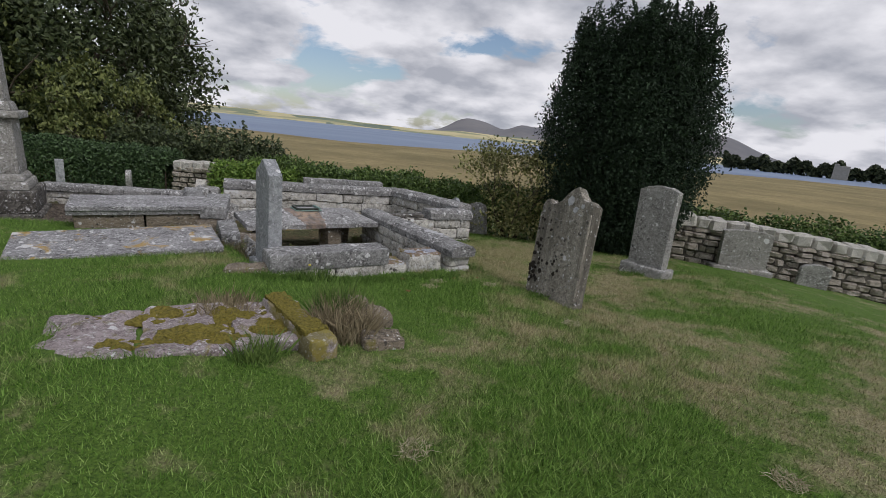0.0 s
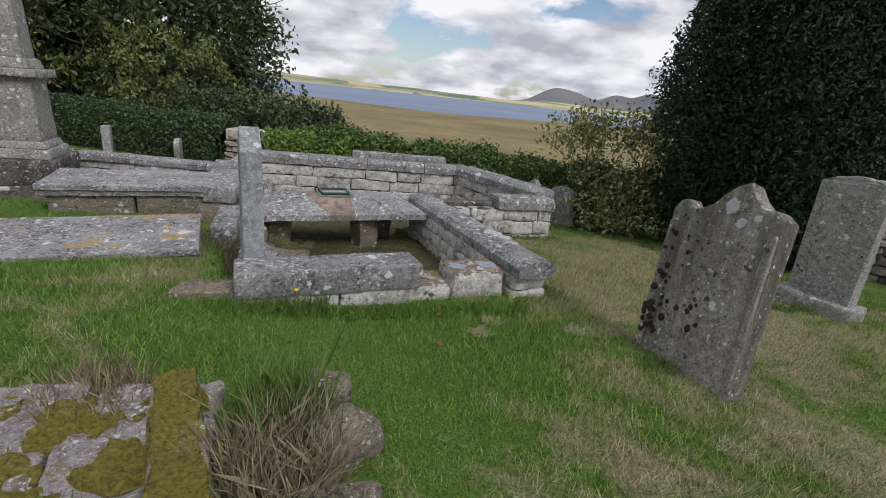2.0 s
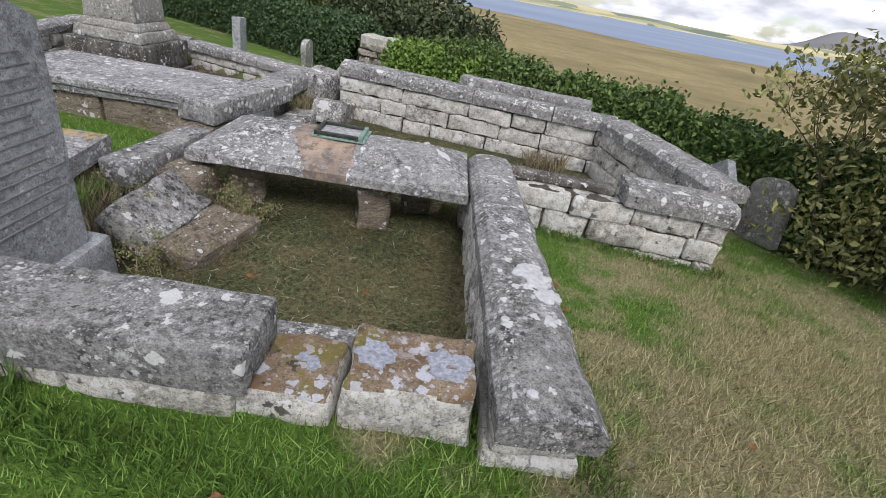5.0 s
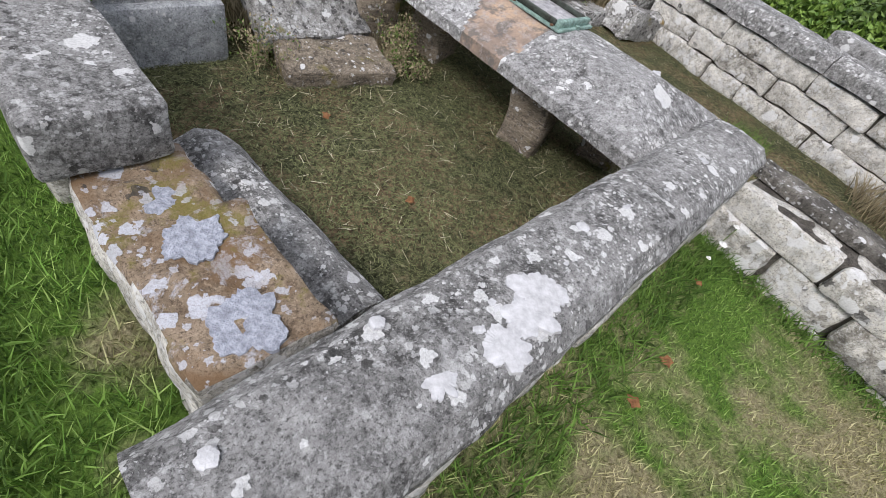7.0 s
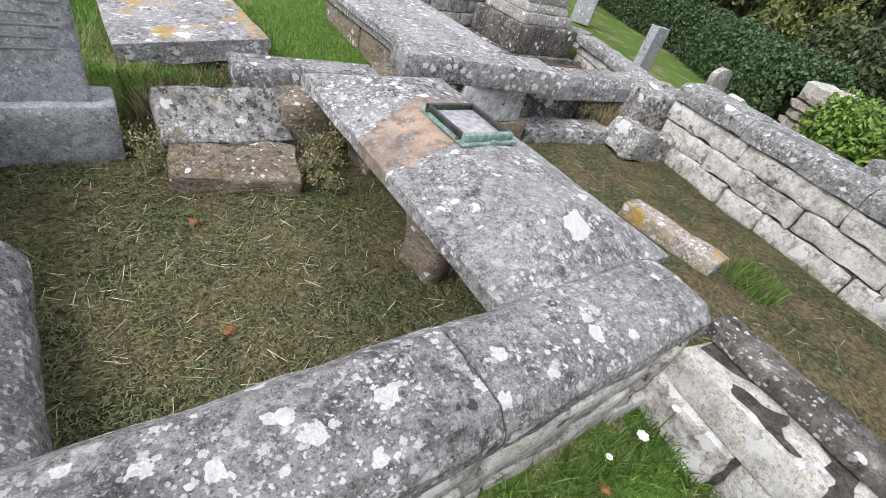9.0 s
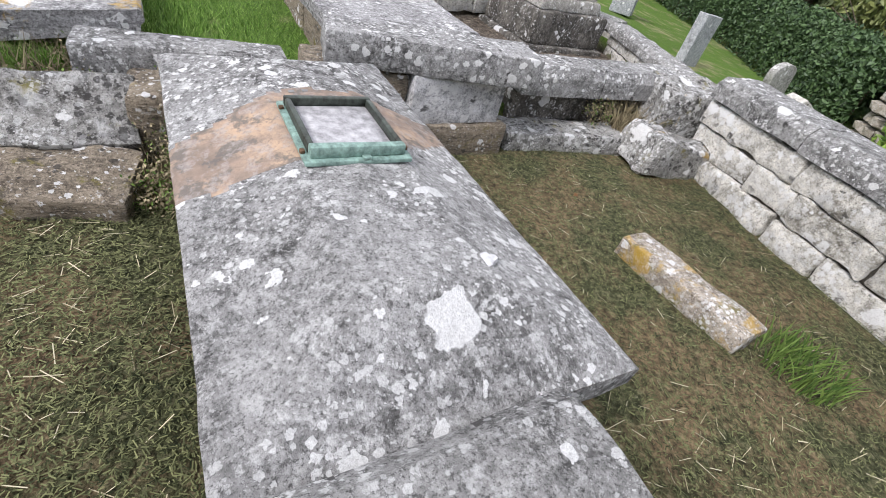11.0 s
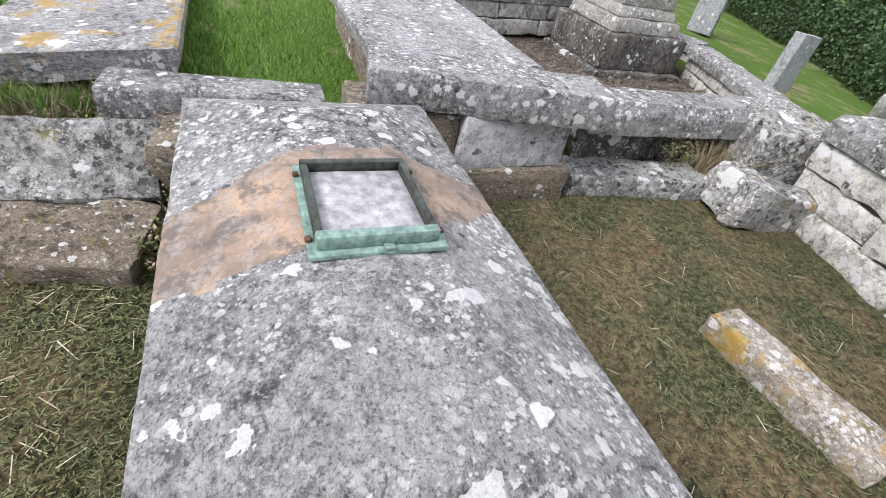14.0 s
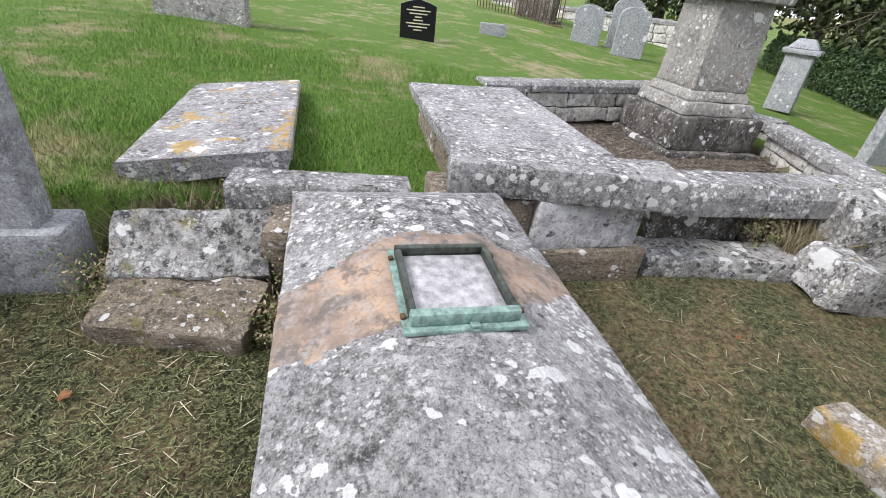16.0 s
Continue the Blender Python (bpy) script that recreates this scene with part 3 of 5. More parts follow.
def plaque():
    """Bronze case with a hinged frame round a dull metal plate."""
    case = empty("bronze_plaque", -2.092, 7.385, -0.004, 34)
    case.scale = (1.04, 0.92, 0.93)
    sub("base_plate", 0.40, 0.372, 0.016, 0, 0, 0.0, case, VERDIGRIS, bevel=0.007, rough=0.001)
    sub("front_bar", 0.032, 0.33, 0.042, 0.165, 0, 0.014, case, VERDIGRIS, bevel=0.008, rough=0.002, label="green corroded bar")
    sub("back_bar", 0.025, 0.33, 0.036, -0.165, 0, 0.014, case, DARK_BRONZE, bevel=0.005, rough=0.001)
    for s in (-1, 1):
        sub("side_bar", 0.30, 0.022, 0.036, -0.003, s * 0.154, 0.014, case, DARK_BRONZE, bevel=0.006, rough=0.001, label="dark bronze bar")
        for x in (-0.14, 0.14):
            sub("screw", 0.018, 0.018, 0.012, x, -0.18 if s < 0 else 0.18, 0.014, case, RUST, bevel=0.006, rough=0)
    sub("latch", 0.02, 0.03, 0.012, 0.19, 0.02, 0.015, case, VERDIGRIS, bevel=0.004, rough=0)
    sub("plate", 0.3, 0.288, 0.008, 0, 0, 0.013, case, LEAD_PLATE, bevel=0.002, rough=0.001, label="dull grey inner plate")
    tagged(case, "square green-patinated bronze plaque case on the tomb slab", "plaque")


plaque()


def headstone(name, w, h, d, x, y, z, yaw, material, label, top="arch", ry=0, rx=0, group="", shoulder=0.8):
    pts = [(-w / 2, 0), (w / 2, 0), (w / 2, h * shoulder)]
    if top == "arch":
        pts += [(w / 2 * math.cos(a), h * shoulder + (h * (1 - shoulder)) * math.sin(a)) for a in np.linspace(0.25, math.pi - 0.25, 9)]
    elif top == "gable":
        pts += [(0, h)]
    elif top == "lobes":
        pts = [(-w / 2, 0), (w / 2, 0), (w / 2, h * 0.88), (w * 0.42, h * 0.92), (w * 0.3, h * 0.9), (w * 0.2, h * 0.93), (w * 0.1, h * 0.985), (0, h), (-w * 0.1, h * 0.985), (-w * 0.2, h * 0.93), (-w * 0.3, h * 0.9), (-w * 0.42, h * 0.92)]
        shoulder = 0.88
    pts += [(-w / 2, h * shoulder)]
    SEED[0] += 1
    ob = part(name, outline(pts, d, seed=SEED[0]), material)
    at(ob, x, y, z, yaw, rx, ry)
    return tagged(ob, label, "headstone", group)


def thin_headstone():
    root = empty("headstone", -1.91, 5.285, -0.64, 125)
    w, h = 0.56, 1.26
    part("stone", outline([(-w / 2, 0), (w / 2, 0), (w / 2, h - 0.16), (0, h), (-w / 2, h - 0.16)], 0.15, seed=3), HEAD_GREY, root).matrix_basis = pose(0, 0, 0.3)
    sub("plinth", 0.76, 0.26, 0.36, 0.0, 0, -0.02, root, HEAD_GREY, bevel=0.02, rough=0.01)
    rnd = random.Random(3)
    for i in range(15):
        l = rnd.uniform(0.24, 0.48)
        sub("text_line", l, 0.004, 0.009, 0, -0.0755, 1.28 - i * 0.05, root, CUT_LETTER, bevel=0.001, rough=0)
    tagged(root, "grey gabled headstone with weathered lettering on a plinth", "headstone")


thin_headstone()
lay("spotted_block", 0.68, 0.16, 0.33, -2.23, 6.13, -0.51, 123, BLACK_LICHEN, "leaning block blotched with black and white lichen and moss", "stone block", rx=-52, bevel=0.02, rough=0.02, cell=0.05)
lay("stone_step", 0.64, 0.36, 0.12, -2.1, 6.22, -0.6, 110, SANDY, "brown layered stone slab lying on the plot", "stone slab", rx=7, bevel=0.015, rough=0.025, cell=0.04)
lay("stone_beam", 0.92, 0.24, 0.17, -2.88, 6.38, -0.33, 119, GREY_COPE, "narrow grey stone beam beside the table tomb", "stone beam", bevel=0.02, rough=0.012)
lay("small_block", 0.3, 0.3, 0.36, -2.62, 6.42, -0.62, 120, SANDY, "brown rough block under the tomb's end", "stone block", bevel=0.03, rough=0.02)


# ---- ledger slabs ----
def ledger(x, y, z, yaw, l, w, h, material, label, rx=0, ry=0):
    root = empty("ledger_slab", x, y, z, yaw, rx, ry)
    sec = [(-w / 2 + 0.03, 0), (w / 2 - 0.03, 0), (w / 2 - 0.02, 0.05), (w / 2, 0.065), (w / 2, h - 0.01), (w / 2 - 0.015, h), (-w / 2 + 0.015, h), (-w / 2, h - 0.01), (-w / 2, 0.065), (-w / 2 + 0.02, 0.05)]
    SEED[0] += 1
    part("slab", profile(sec, l, rough=0.006, seed=SEED[0], cell=0.06), material, root).matrix_basis = pose(0, 0, 0)
    # Supports lengthened so their dark stone stands in for the shadow under the slab.
    for s in (-1, 1):
        sub("support", l * 0.46, w * 0.86, 0.35, s * l * 0.235, 0, -0.345, root, SANDY, bevel=0.03, rough=0.02)
    return tagged(root, label, "ledger slab")


ledger(-3.55, 5.19, -0.28, 35.3, 1.98, 0.87, 0.125, LEDGER_Y, "grey ledger slab with yellow lichen raised above the grass", 5.6, -0.9)
ledger(-4.35, 6.84, -0.14, 34, 1.75, 0.98, 0.125, LEDGER, "grey moulded ledger slab spotted with white lichen")
lay("coping_block", 1.3, 0.36, 0.19, -3.58, 7.5, -0.205, 112, GREY_TABLE, "grey block lying across the ledger slab's end", "stone block", bevel=0.02, rough=0.01)
lay("upright_slab", 0.67, 0.16, 0.3, -3.62, 7.67, -0.5, 126, PALE_PANEL, "pale upright stone panel under the coping block", "stone panel", bevel=0.006, rough=0.005, cell=0.05)
lay("base_stone", 0.8, 0.26, 0.24, -3.63, 7.67, -0.74, 126, SANDY, "low brown footing stone under the pale panel", "stone block", bevel=0.015, rough=0.015)
lay("end_block", 0.6, 0.4, 0.5, -3.45, 7.05, -0.72, 117, SANDY, "rough supporting block under the coping", "stone block", bevel=0.03, rough=0.02)
lay("kerb_bar", 1.1, 0.3, 0.17, -4.2, 8.52, -0.75, 117, BLACK_LICHEN, "long low stone with white and black lichen", "stone bar", bevel=0.015, rough=0.018, cell=0.05)


# ---- the second plot ----
def coursed_wall(name, x0, y0, x1, y1, z, rows, thick, label, seed, cope=0.16, cope_w=0.42, cope_material=None, stone_l=(0.35, 1.0), cope_from=0.0, wall_material=None):
    """A wall of squared stones in courses with coping stones, from one end to the other."""
    l = math.hypot(x1 - x0, y1 - y0)
    root = empty(name, (x0 + x1) / 2, (y0 + y1) / 2, z, math.degrees(math.atan2(y1 - y0, x1 - x0)))
    rnd = random.Random(seed)
    zz = 0.0
    for h in rows:
        x = -l / 2
        while x < l / 2 - 0.02:
            d = rnd.uniform(*stone_l)
            if l / 2 - x - d < 0.15:
                d = l / 2 - x
            sub("wall_stone", d - 0.018, thick + rnd.uniform(-0.04, 0.04), h - rnd.uniform(0.005, 0.018), x + d / 2, 0, zz, root, wall_material or WALL_STONE, bevel=0.018, rough=0.026, cell=0.07)
            x += d
        zz += h
    sub("core", l - 0.06, thick - 0.08, zz - 0.02, 0, 0, 0, root, MORTAR, bevel=0.01, rough=0, cell=1)
    if cope:
        x = -l / 2 + cope_from
        a = cope_w / 2
        sec = [(-a, 0), (a, 0), (a, cope * 0.65), (a * 0.75, cope), (-a * 0.75, cope), (-a, cope * 0.65)]
        while x < l / 2 - 0.02:
            d = rnd.uniform(0.7, 1.1)
            if l / 2 - x - d < 0.4:
                d = l / 2 - x
            SEED[0] += 1
            part("coping_stone", profile(sec, d - 0.012, rough=0.012, seed=SEED[0], cell=0.1), cope_material or GREY_COPE, root).matrix_basis = pose(x + d / 2, 0, zz)
            x += d
    return tagged(root, label, "wall")


coursed_wall("plot_wall", -4.5, 9.72, -1.0, 11.12, -0.76, (0.22, 0.2, 0.2), 0.34, "pale coursed stone back wall with grey coping", 2)
coursed_wall("plot_wall", -0.98, 11.0, 0.55, 9.5, -0.74, (0.22, 0.2, 0.2), 0.32, "pale coursed stone side wall with grey coping", 6)
coursed_wall("plot_wall", -1.1, 8.4, 0.6, 9.3, -0.78, (0.2, 0.2, 0.18), 0.34, "low pale coursed stone wall, coped at one end", 8, stone_l=(0.3, 0.75), cope_from=1.0)
lay("flat_coping", 1.0, 0.18, 0.06, -0.73, 8.7, -0.215, 28, MON_BASE, "flat brownish coping slab on the low wall", "stone slab", bevel=0.012, rough=0.012)
lay("loose_coping", 1.8, 0.3, 0.12, -2.25, 10.88, 0.0, 22, GREY_COPE, "long loose coping slab on the back wall", "stone slab", bevel=0.02, rough=0.012)
lay("moss_bar", 0.78, 0.2, 0.14, -2.65, 9.1, -0.74, 37, ORANGE_STONE, "narrow fallen stone with orange lichen and moss", "stone", bevel=0.014, rough=0.022)
# Low dark stones, whose dark material also stands in for the recess's shade.
coursed_wall("monument_kerb", -4.15, 8.02, -4.98, 9.4, -0.82, (0.22, 0.24), 0.14, "low kerb wall with rounded grey coping over stones coloured dark as a shaded recess", 12, cope=0.2, cope_w=0.36, wall_material=MON_BASE)
coursed_wall("monument_kerb", -4.95, 10.38, -8.2, 9.62, -0.84, (0.15, 0.15), 0.24, "low kerb wall round the monument plot", 13, cope=0.14, cope_w=0.34)
coursed_wall("monument_kerb", -8.35, 9.66, -9.45, 8.5, -0.84, (0.15, 0.15), 0.28, "low kerb wall behind the monument", 14, cope=0.14, cope_w=0.34)
coursed_wall("monument_kerb", -9.4, 8.4, -6.9, 5.95, -0.78, (0.2, 0.2), 0.28, "low kerb wall with orange lichen on its coping", 15, cope=0.12, cope_w=0.34)
lay("end_stone", 0.7, 0.42, 0.62, -4.78, 9.5, -0.78, 112, BLACK_LICHEN, "leaning pale block at the end of the plot wall", "stone block", bevel=0.05, rough=0.03, rx=6)
lay("rubble_block", 0.58, 0.42, 0.3, -4.27, 9.33, -0.75, 115, BLACK_LICHEN, "pale fallen rubble block by the wall", "stone block", bevel=0.03, rough=0.05, ry=12)


# ---- the monument ----
def monument():
    m = empty("monument", -8.1, 8.52, -0.9, 33)
    m.scale = (0.95, 0.95, 0.98)
    sub("step", 1.42, 1.42, 0.13, 0, 0, 0, m, MON_BASE, bevel=0.03, rough=0.015)
    sub("plinth", 1.28, 1.28, 0.42, 0, 0, 0.13, m, MON_BASE, bevel=0.03, rough=0.012)
    sub("moulding", 1.1, 1.1, 0.16, 0, 0, 0.55, m, MONUMENT, bevel=0.03, rough=0.01, taper=0.06)
    sub("moulding", 0.98, 0.98, 0.12, 0, 0, 0.71, m, MONUMENT, bevel=0.04, rough=0.01, taper=0.12)
    sub("die", 0.82, 0.82, 1.0, 0, 0, 0.83, m, MONUMENT, bevel=0.015, rough=0.008, taper=0.1)
    sub("cornice", 1.0, 1.0, 0.13, 0, 0, 1.83, m, MONUMENT, bevel=0.03, rough=0.008)
    sub("cap", 0.78, 0.78, 0.16, 0, 0, 1.96, m, MONUMENT, bevel=0.03, rough=0.008, taper=0.15)
    sub("shaft", 0.58, 0.58, 2.4, 0, 0, 2.12, m, MONUMENT, bevel=0.015, rough=0.006, taper=0.4)
    tagged(m, "tall weathered stone monument on a dark-stained stepped base", "monument")


monument()


# ---- crusts of lichen ----
def crust(name, x, y, z, r, material, parent, seed, label="", tilt=(0, 0), lobes=5):
    """A thin crust with one ragged, lobed outline, lying on its stone."""
    bm = bmesh.new()
    n = 72 if lobes > 1 else 30
    deep = 0.5 if lobes > 1 else 0.25
    ring = []
    for k in range(n):
        t = 2 * math.pi * k / n
        c, d = math.cos(t), math.sin(t)
        s = 1 + deep * noise.noise(Vector((c * 1.5 + seed * 3.1, d * 1.5, seed))) + deep * 0.45 * noise.noise(Vector((c * 3.2, d * 3.2 + seed, seed + 5))) + 0.16 * noise.noise(Vector((c * 11, d * 11, seed + 9)))
        ring.append((r * s * c, r * s * d))
    rows = [[bm.verts.new((u * f, v * f, h)) for u, v in ring] for f, h in ((1.0, -0.01), (0.985, 0.0022), (0.6, 0.0042))]
    mid = bm.verts.new((0, 0, 0.0045))
    for k in range(n):
        q = (k + 1) % n
        for lo, hi in zip(rows[:-1], rows[1:]):
            bm.faces.new((lo[k], lo[q], hi[q], hi[k]))
        bm.faces.new((rows[-1][k], rows[-1][q], mid))
    ob = part(name, bm, material, None, label)
    ob.matrix_world = pose(x, y, z, *tilt, 0)
    bpy.context.view_layer.update()
    ob.parent = parent
    ob.matrix_parent_inverse = parent.matrix_world.inverted()
    return ob


bpy.context.view_layer.update()
ARM = bpy.data.objects["plot_wall"]
TOMB = bpy.data.objects["table_tomb"]
for i, (x, y, r, n) in enumerate(((-0.09, 6.73, 0.075, 16), (-0.01, 6.68, 0.07, 15), (0.08, 6.6, 0.06, 13), (0.16, 6.43, 0.045, 9), (0.02, 6.54, 0.025, 1), (-0.04, 6.6, 0.02, 1), (0.23, 6.2, 0.03, 3),
                                  (-0.47, 7.2, 0.028, 1), (-0.36, 6.97, 0.022, 1), (-0.62, 7.42, 0.02, 1), (0.02, 6.3, 0.018, 1), (-0.2, 6.85, 0.016, 1), (-0.85, 7.75, 0.022, 1), (0.3, 6.0, 0.02, 1))):
    crust("lichen_patch", x, y + 0.015, -0.021, r, CRUST, ARM, i + 1, "white lichen crust", lobes=n)
crust("lichen_patch", -1.64, 7.917, -0.022, 0.026, CRUST, TOMB, 41, "white lichen crust", (17, 10), 1)
BLOCKS = (bpy.data.objects["lichen_block"], bpy.data.objects["lichen_block.001"])
crust("lichen_patch", -0.29, 5.87, -0.135, 0.075, BLUE_CRUST, BLOCKS[1], 51, "blue-grey lichen crust", lobes=24)
crust("lichen_patch", -0.04, 6.04, -0.135, 0.085, BLUE_CRUST, BLOCKS[1], 52, "blue-grey lichen crust", lobes=26)
crust("lichen_patch", -0.5, 5.72, -0.23, 0.06, BLUE_CRUST, BLOCKS[0], 53, "blue-grey lichen crust", lobes=20)


# ---- headstones on the lawn ----
def lobed_headstone():
    root = empty("headstone", 1.44, 5.07, -0.24, 120, 11, 8)
    w = 0.8
    pts = [(-w / 2, -0.3), (w / 2, -0.3), (w / 2, 0.9), (0.395, 0.99), (0.36, 1.06), (0.29, 1.07), (0.25, 1.02), (0.2, 1.0), (0.1, 1.05), (0.0, 1.15), (-0.05, 1.2), (-0.13, 1.21), (-0.17, 1.13), (-0.26, 1.05), (-0.33, 1.05), (-w / 2, 1.0)]
    part("stone", outline(pts, 0.13, bevel=0.02, rough=0.012, seed=21), HEAD_DARK, root).matrix_basis = pose(0, 0, 0)
    for s in (-1, 1):
        sub("edge_moulding", 0.05, 0.03, 0.96, s * 0.365, 0.068, -0.05, root, HEAD_DARK, bevel=0.012, rough=0.004)
    rnd = random.Random(23)
    for i in range(46):
        z = rnd.uniform(0.05, 0.85)
        x = 0.385 - rnd.random() ** 1.6 * 0.17 - (0.12 * rnd.random() if z > 0.6 else 0)
        if i > 39:
            x, z = rnd.uniform(-0.1, 0.2), rnd.uniform(0.12, 0.4)
        spot = crust("lichen_patch", 0, 0, 0, rnd.uniform(0.01, 0.027), BLACK_CRUST, root, 60 + i, "black lichen crust", lobes=1 if i % 2 else 4)
        spot.matrix_parent_inverse = Matrix()
        spot.matrix_basis = pose(x, 0.068 if x < 0.32 else 0.091, z, -90, 0, 0)
    for x, z, r, n in ((-0.05, 1.05, 0.05, 7), (-0.14, 0.95, 0.035, 5), (-0.24, 0.99, 0.025, 4), (0.36, 0.1, 0.014, 1), (0.34, 0.2, 0.01, 1), (-0.03, 0.62, 0.012, 1)):
        spot = crust("lichen_patch", 0, 0, 0, r, CRUST, root, int(r * 1000) + 90, "white lichen crust", lobes=n)
        spot.matrix_parent_inverse = Matrix()
        spot.matrix_basis = pose(x, 0.068 if x < 0.32 else 0.091, z, -90, 0, 0)
    tagged(root, "dark leaning headstone with a lobed top and black lichen", "headstone")


lobed_headstone()


def plinth_headstone(x, y, z, yaw, w, h, d, material, label, rough=0.02, lean=0):
    root = empty("headstone", x, y, z, yaw)
    p = [(-w / 2, 0), (w / 2, 0), (w * 0.52, h * 0.93), (w * 0.3, h * 0.97), (0.0, h), (-w * 0.33, h * 0.98), (-w * 0.52, h * 0.94)]
    SEED[0] += 1
    part("stone", outline(p, d, seed=SEED[0], rough=rough), material, root).matrix_basis = pose(0, 0, 0.18, 0, lean)
    sub("plinth", w * 1.3, d * 2.2, 0.32, 0, 0, -0.12, root, material, bevel=0.04, rough=0.03)
    return tagged(root, label, "headstone")


plinth_headstone(3.46, 7.3, -0.53, 128, 0.58, 1.3, 0.17, HEAD_ROUGH, "rough grey eroded headstone on a broken plinth")
plinth_headstone(6.75, 9.98, -1.0, 168, 0.95, 0.85, 0.16, MONUMENT, "broad square-topped grey headstone against the wall", 0.008)
headstone("headstone", 0.6, 0.62, 0.1, 8.15, 9.68, -1.12, 168, HEAD_ROUGH, "small grey arched headstone leaning at the wall", rx=-6)
headstone("headstone", 0.5, 0.75, 0.12, 0.98, 11.0, -0.85, 140, HEAD_ROUGH, "small worn headstone beneath the bush", ry=8)
headstone("headstone", 0.55, 0.85, 0.1, 0.28, 10.75, -0.85, 120, HEAD_GREY, "pale grey headstone standing behind the plot wall", "gable", rx=10)
headstone("headstone", 0.44, 0.9, 0.16, -8.95, 11.0, -0.97, 130, HEAD_GREY, "square pale headstone by the ivy", "flat", ry=4, shoulder=0.98)
headstone("headstone", 0.45, 0.7, 0.12, -8.0, 12.0, -1.0, 120, HEAD_ROUGH, "small worn headstone by the ivy", ry=-8)
headstone("headstone", 0.55, 0.55, 0.2, -5.55, 10.85, -0.75, 110, RUBBLE_COPE, "small pale pedimented headstone behind the kerb", "gable", shoulder=0.75)
headstone("headstone", 1.25, 1.3, 0.18, -6.45, 1.98, -0.2, 112, HEAD_ROUGH, "large dark flaking headstone on the lawn", "arch")
headstone("headstone", 0.6, 0.42, 0.12, -12.0, 4.55, -0.4, 112, HEAD_GREY, "low grey square headstone on the lawn", "flat", shoulder=0.98)
headstone("headstone", 0.75, 1.0, 0.14, -15.2, 6.2, -0.45, 104, HEAD_GREY, "grey arched headstone before the far wall", group="stones before the far wall")
headstone("headstone", 0.8, 1.3, 0.14, -16.0, 7.1, -0.5, 104, HEAD_GREY, "tall pale arched headstone before the far wall", group="stones before the far wall")
headstone("headstone", 0.75, 1.15, 0.14, -14.6, 7.35, -0.52, 104, HEAD_GREY, "greenish arched headstone before the far wall", group="stones before the far wall")
headstone("headstone", 0.5, 0.5, 0.12, -16.5, 8.6, -0.55, 60, HEAD_DARK, "small dark fallen headstone", "flat", ry=30, shoulder=0.98)


def black_headstone():
    root = empty("granite_headstone", -9.04, 4.06, -0.4, 115)
    part("stone", outline([(-0.3, 0.05), (0.3, 0.05), (0.3, 0.74), (0.17, 0.79), (0, 0.83), (-0.17, 0.79), (-0.3, 0.74)], 0.09, bevel=0.006, rough=0), BLACK_GRANITE, root).matrix_basis = pose(0, 0, 0)
    sub("base", 0.7, 0.26, 0.08, 0, 0, -0.02, root, HEAD_GREY, bevel=0.01, rough=0.002, label="grey granite base")
    for i, l in enumerate((0.2, 0.4, 0.3, 0.12, 0.16, 0.4, 0.32, 0.14)):
        sub("text_line", l, 0.004, 0.02, 0, 0.046, 0.7 - i * 0.05, root, GILT, bevel=0.001, rough=0)
        sub("text_line", l, 0.004, 0.02, 0, -0.046, 0.7 - i * 0.05, root, GILT, bevel=0.001, rough=0)
    tagged(root, "polished black granite headstone with pale lettering", "headstone")


black_headstone()


def pillar_stone():
    root = empty("pillar_headstone", -12.1, 10.45, -0.8, 70)
    root.scale = (0.85, 0.85, 0.85)
    sub("shaft", 0.55, 0.4, 1.2, 0, 0, 0, root, HEAD_GREY, bevel=0.02, rough=0.006, taper=0.05)
    sub("cornice", 0.72, 0.55, 0.1, 0, 0, 1.2, root, HEAD_GREY, bevel=0.02, rough=0.005)
    sub("cap", 0.6, 0.45, 0.2, 0, 0, 1.3, root, HEAD_GREY, bevel=0.04, rough=0.006, taper=0.5)
    tagged(root, "grey pillar headstone with a pedimented cap", "headstone")


pillar_stone()


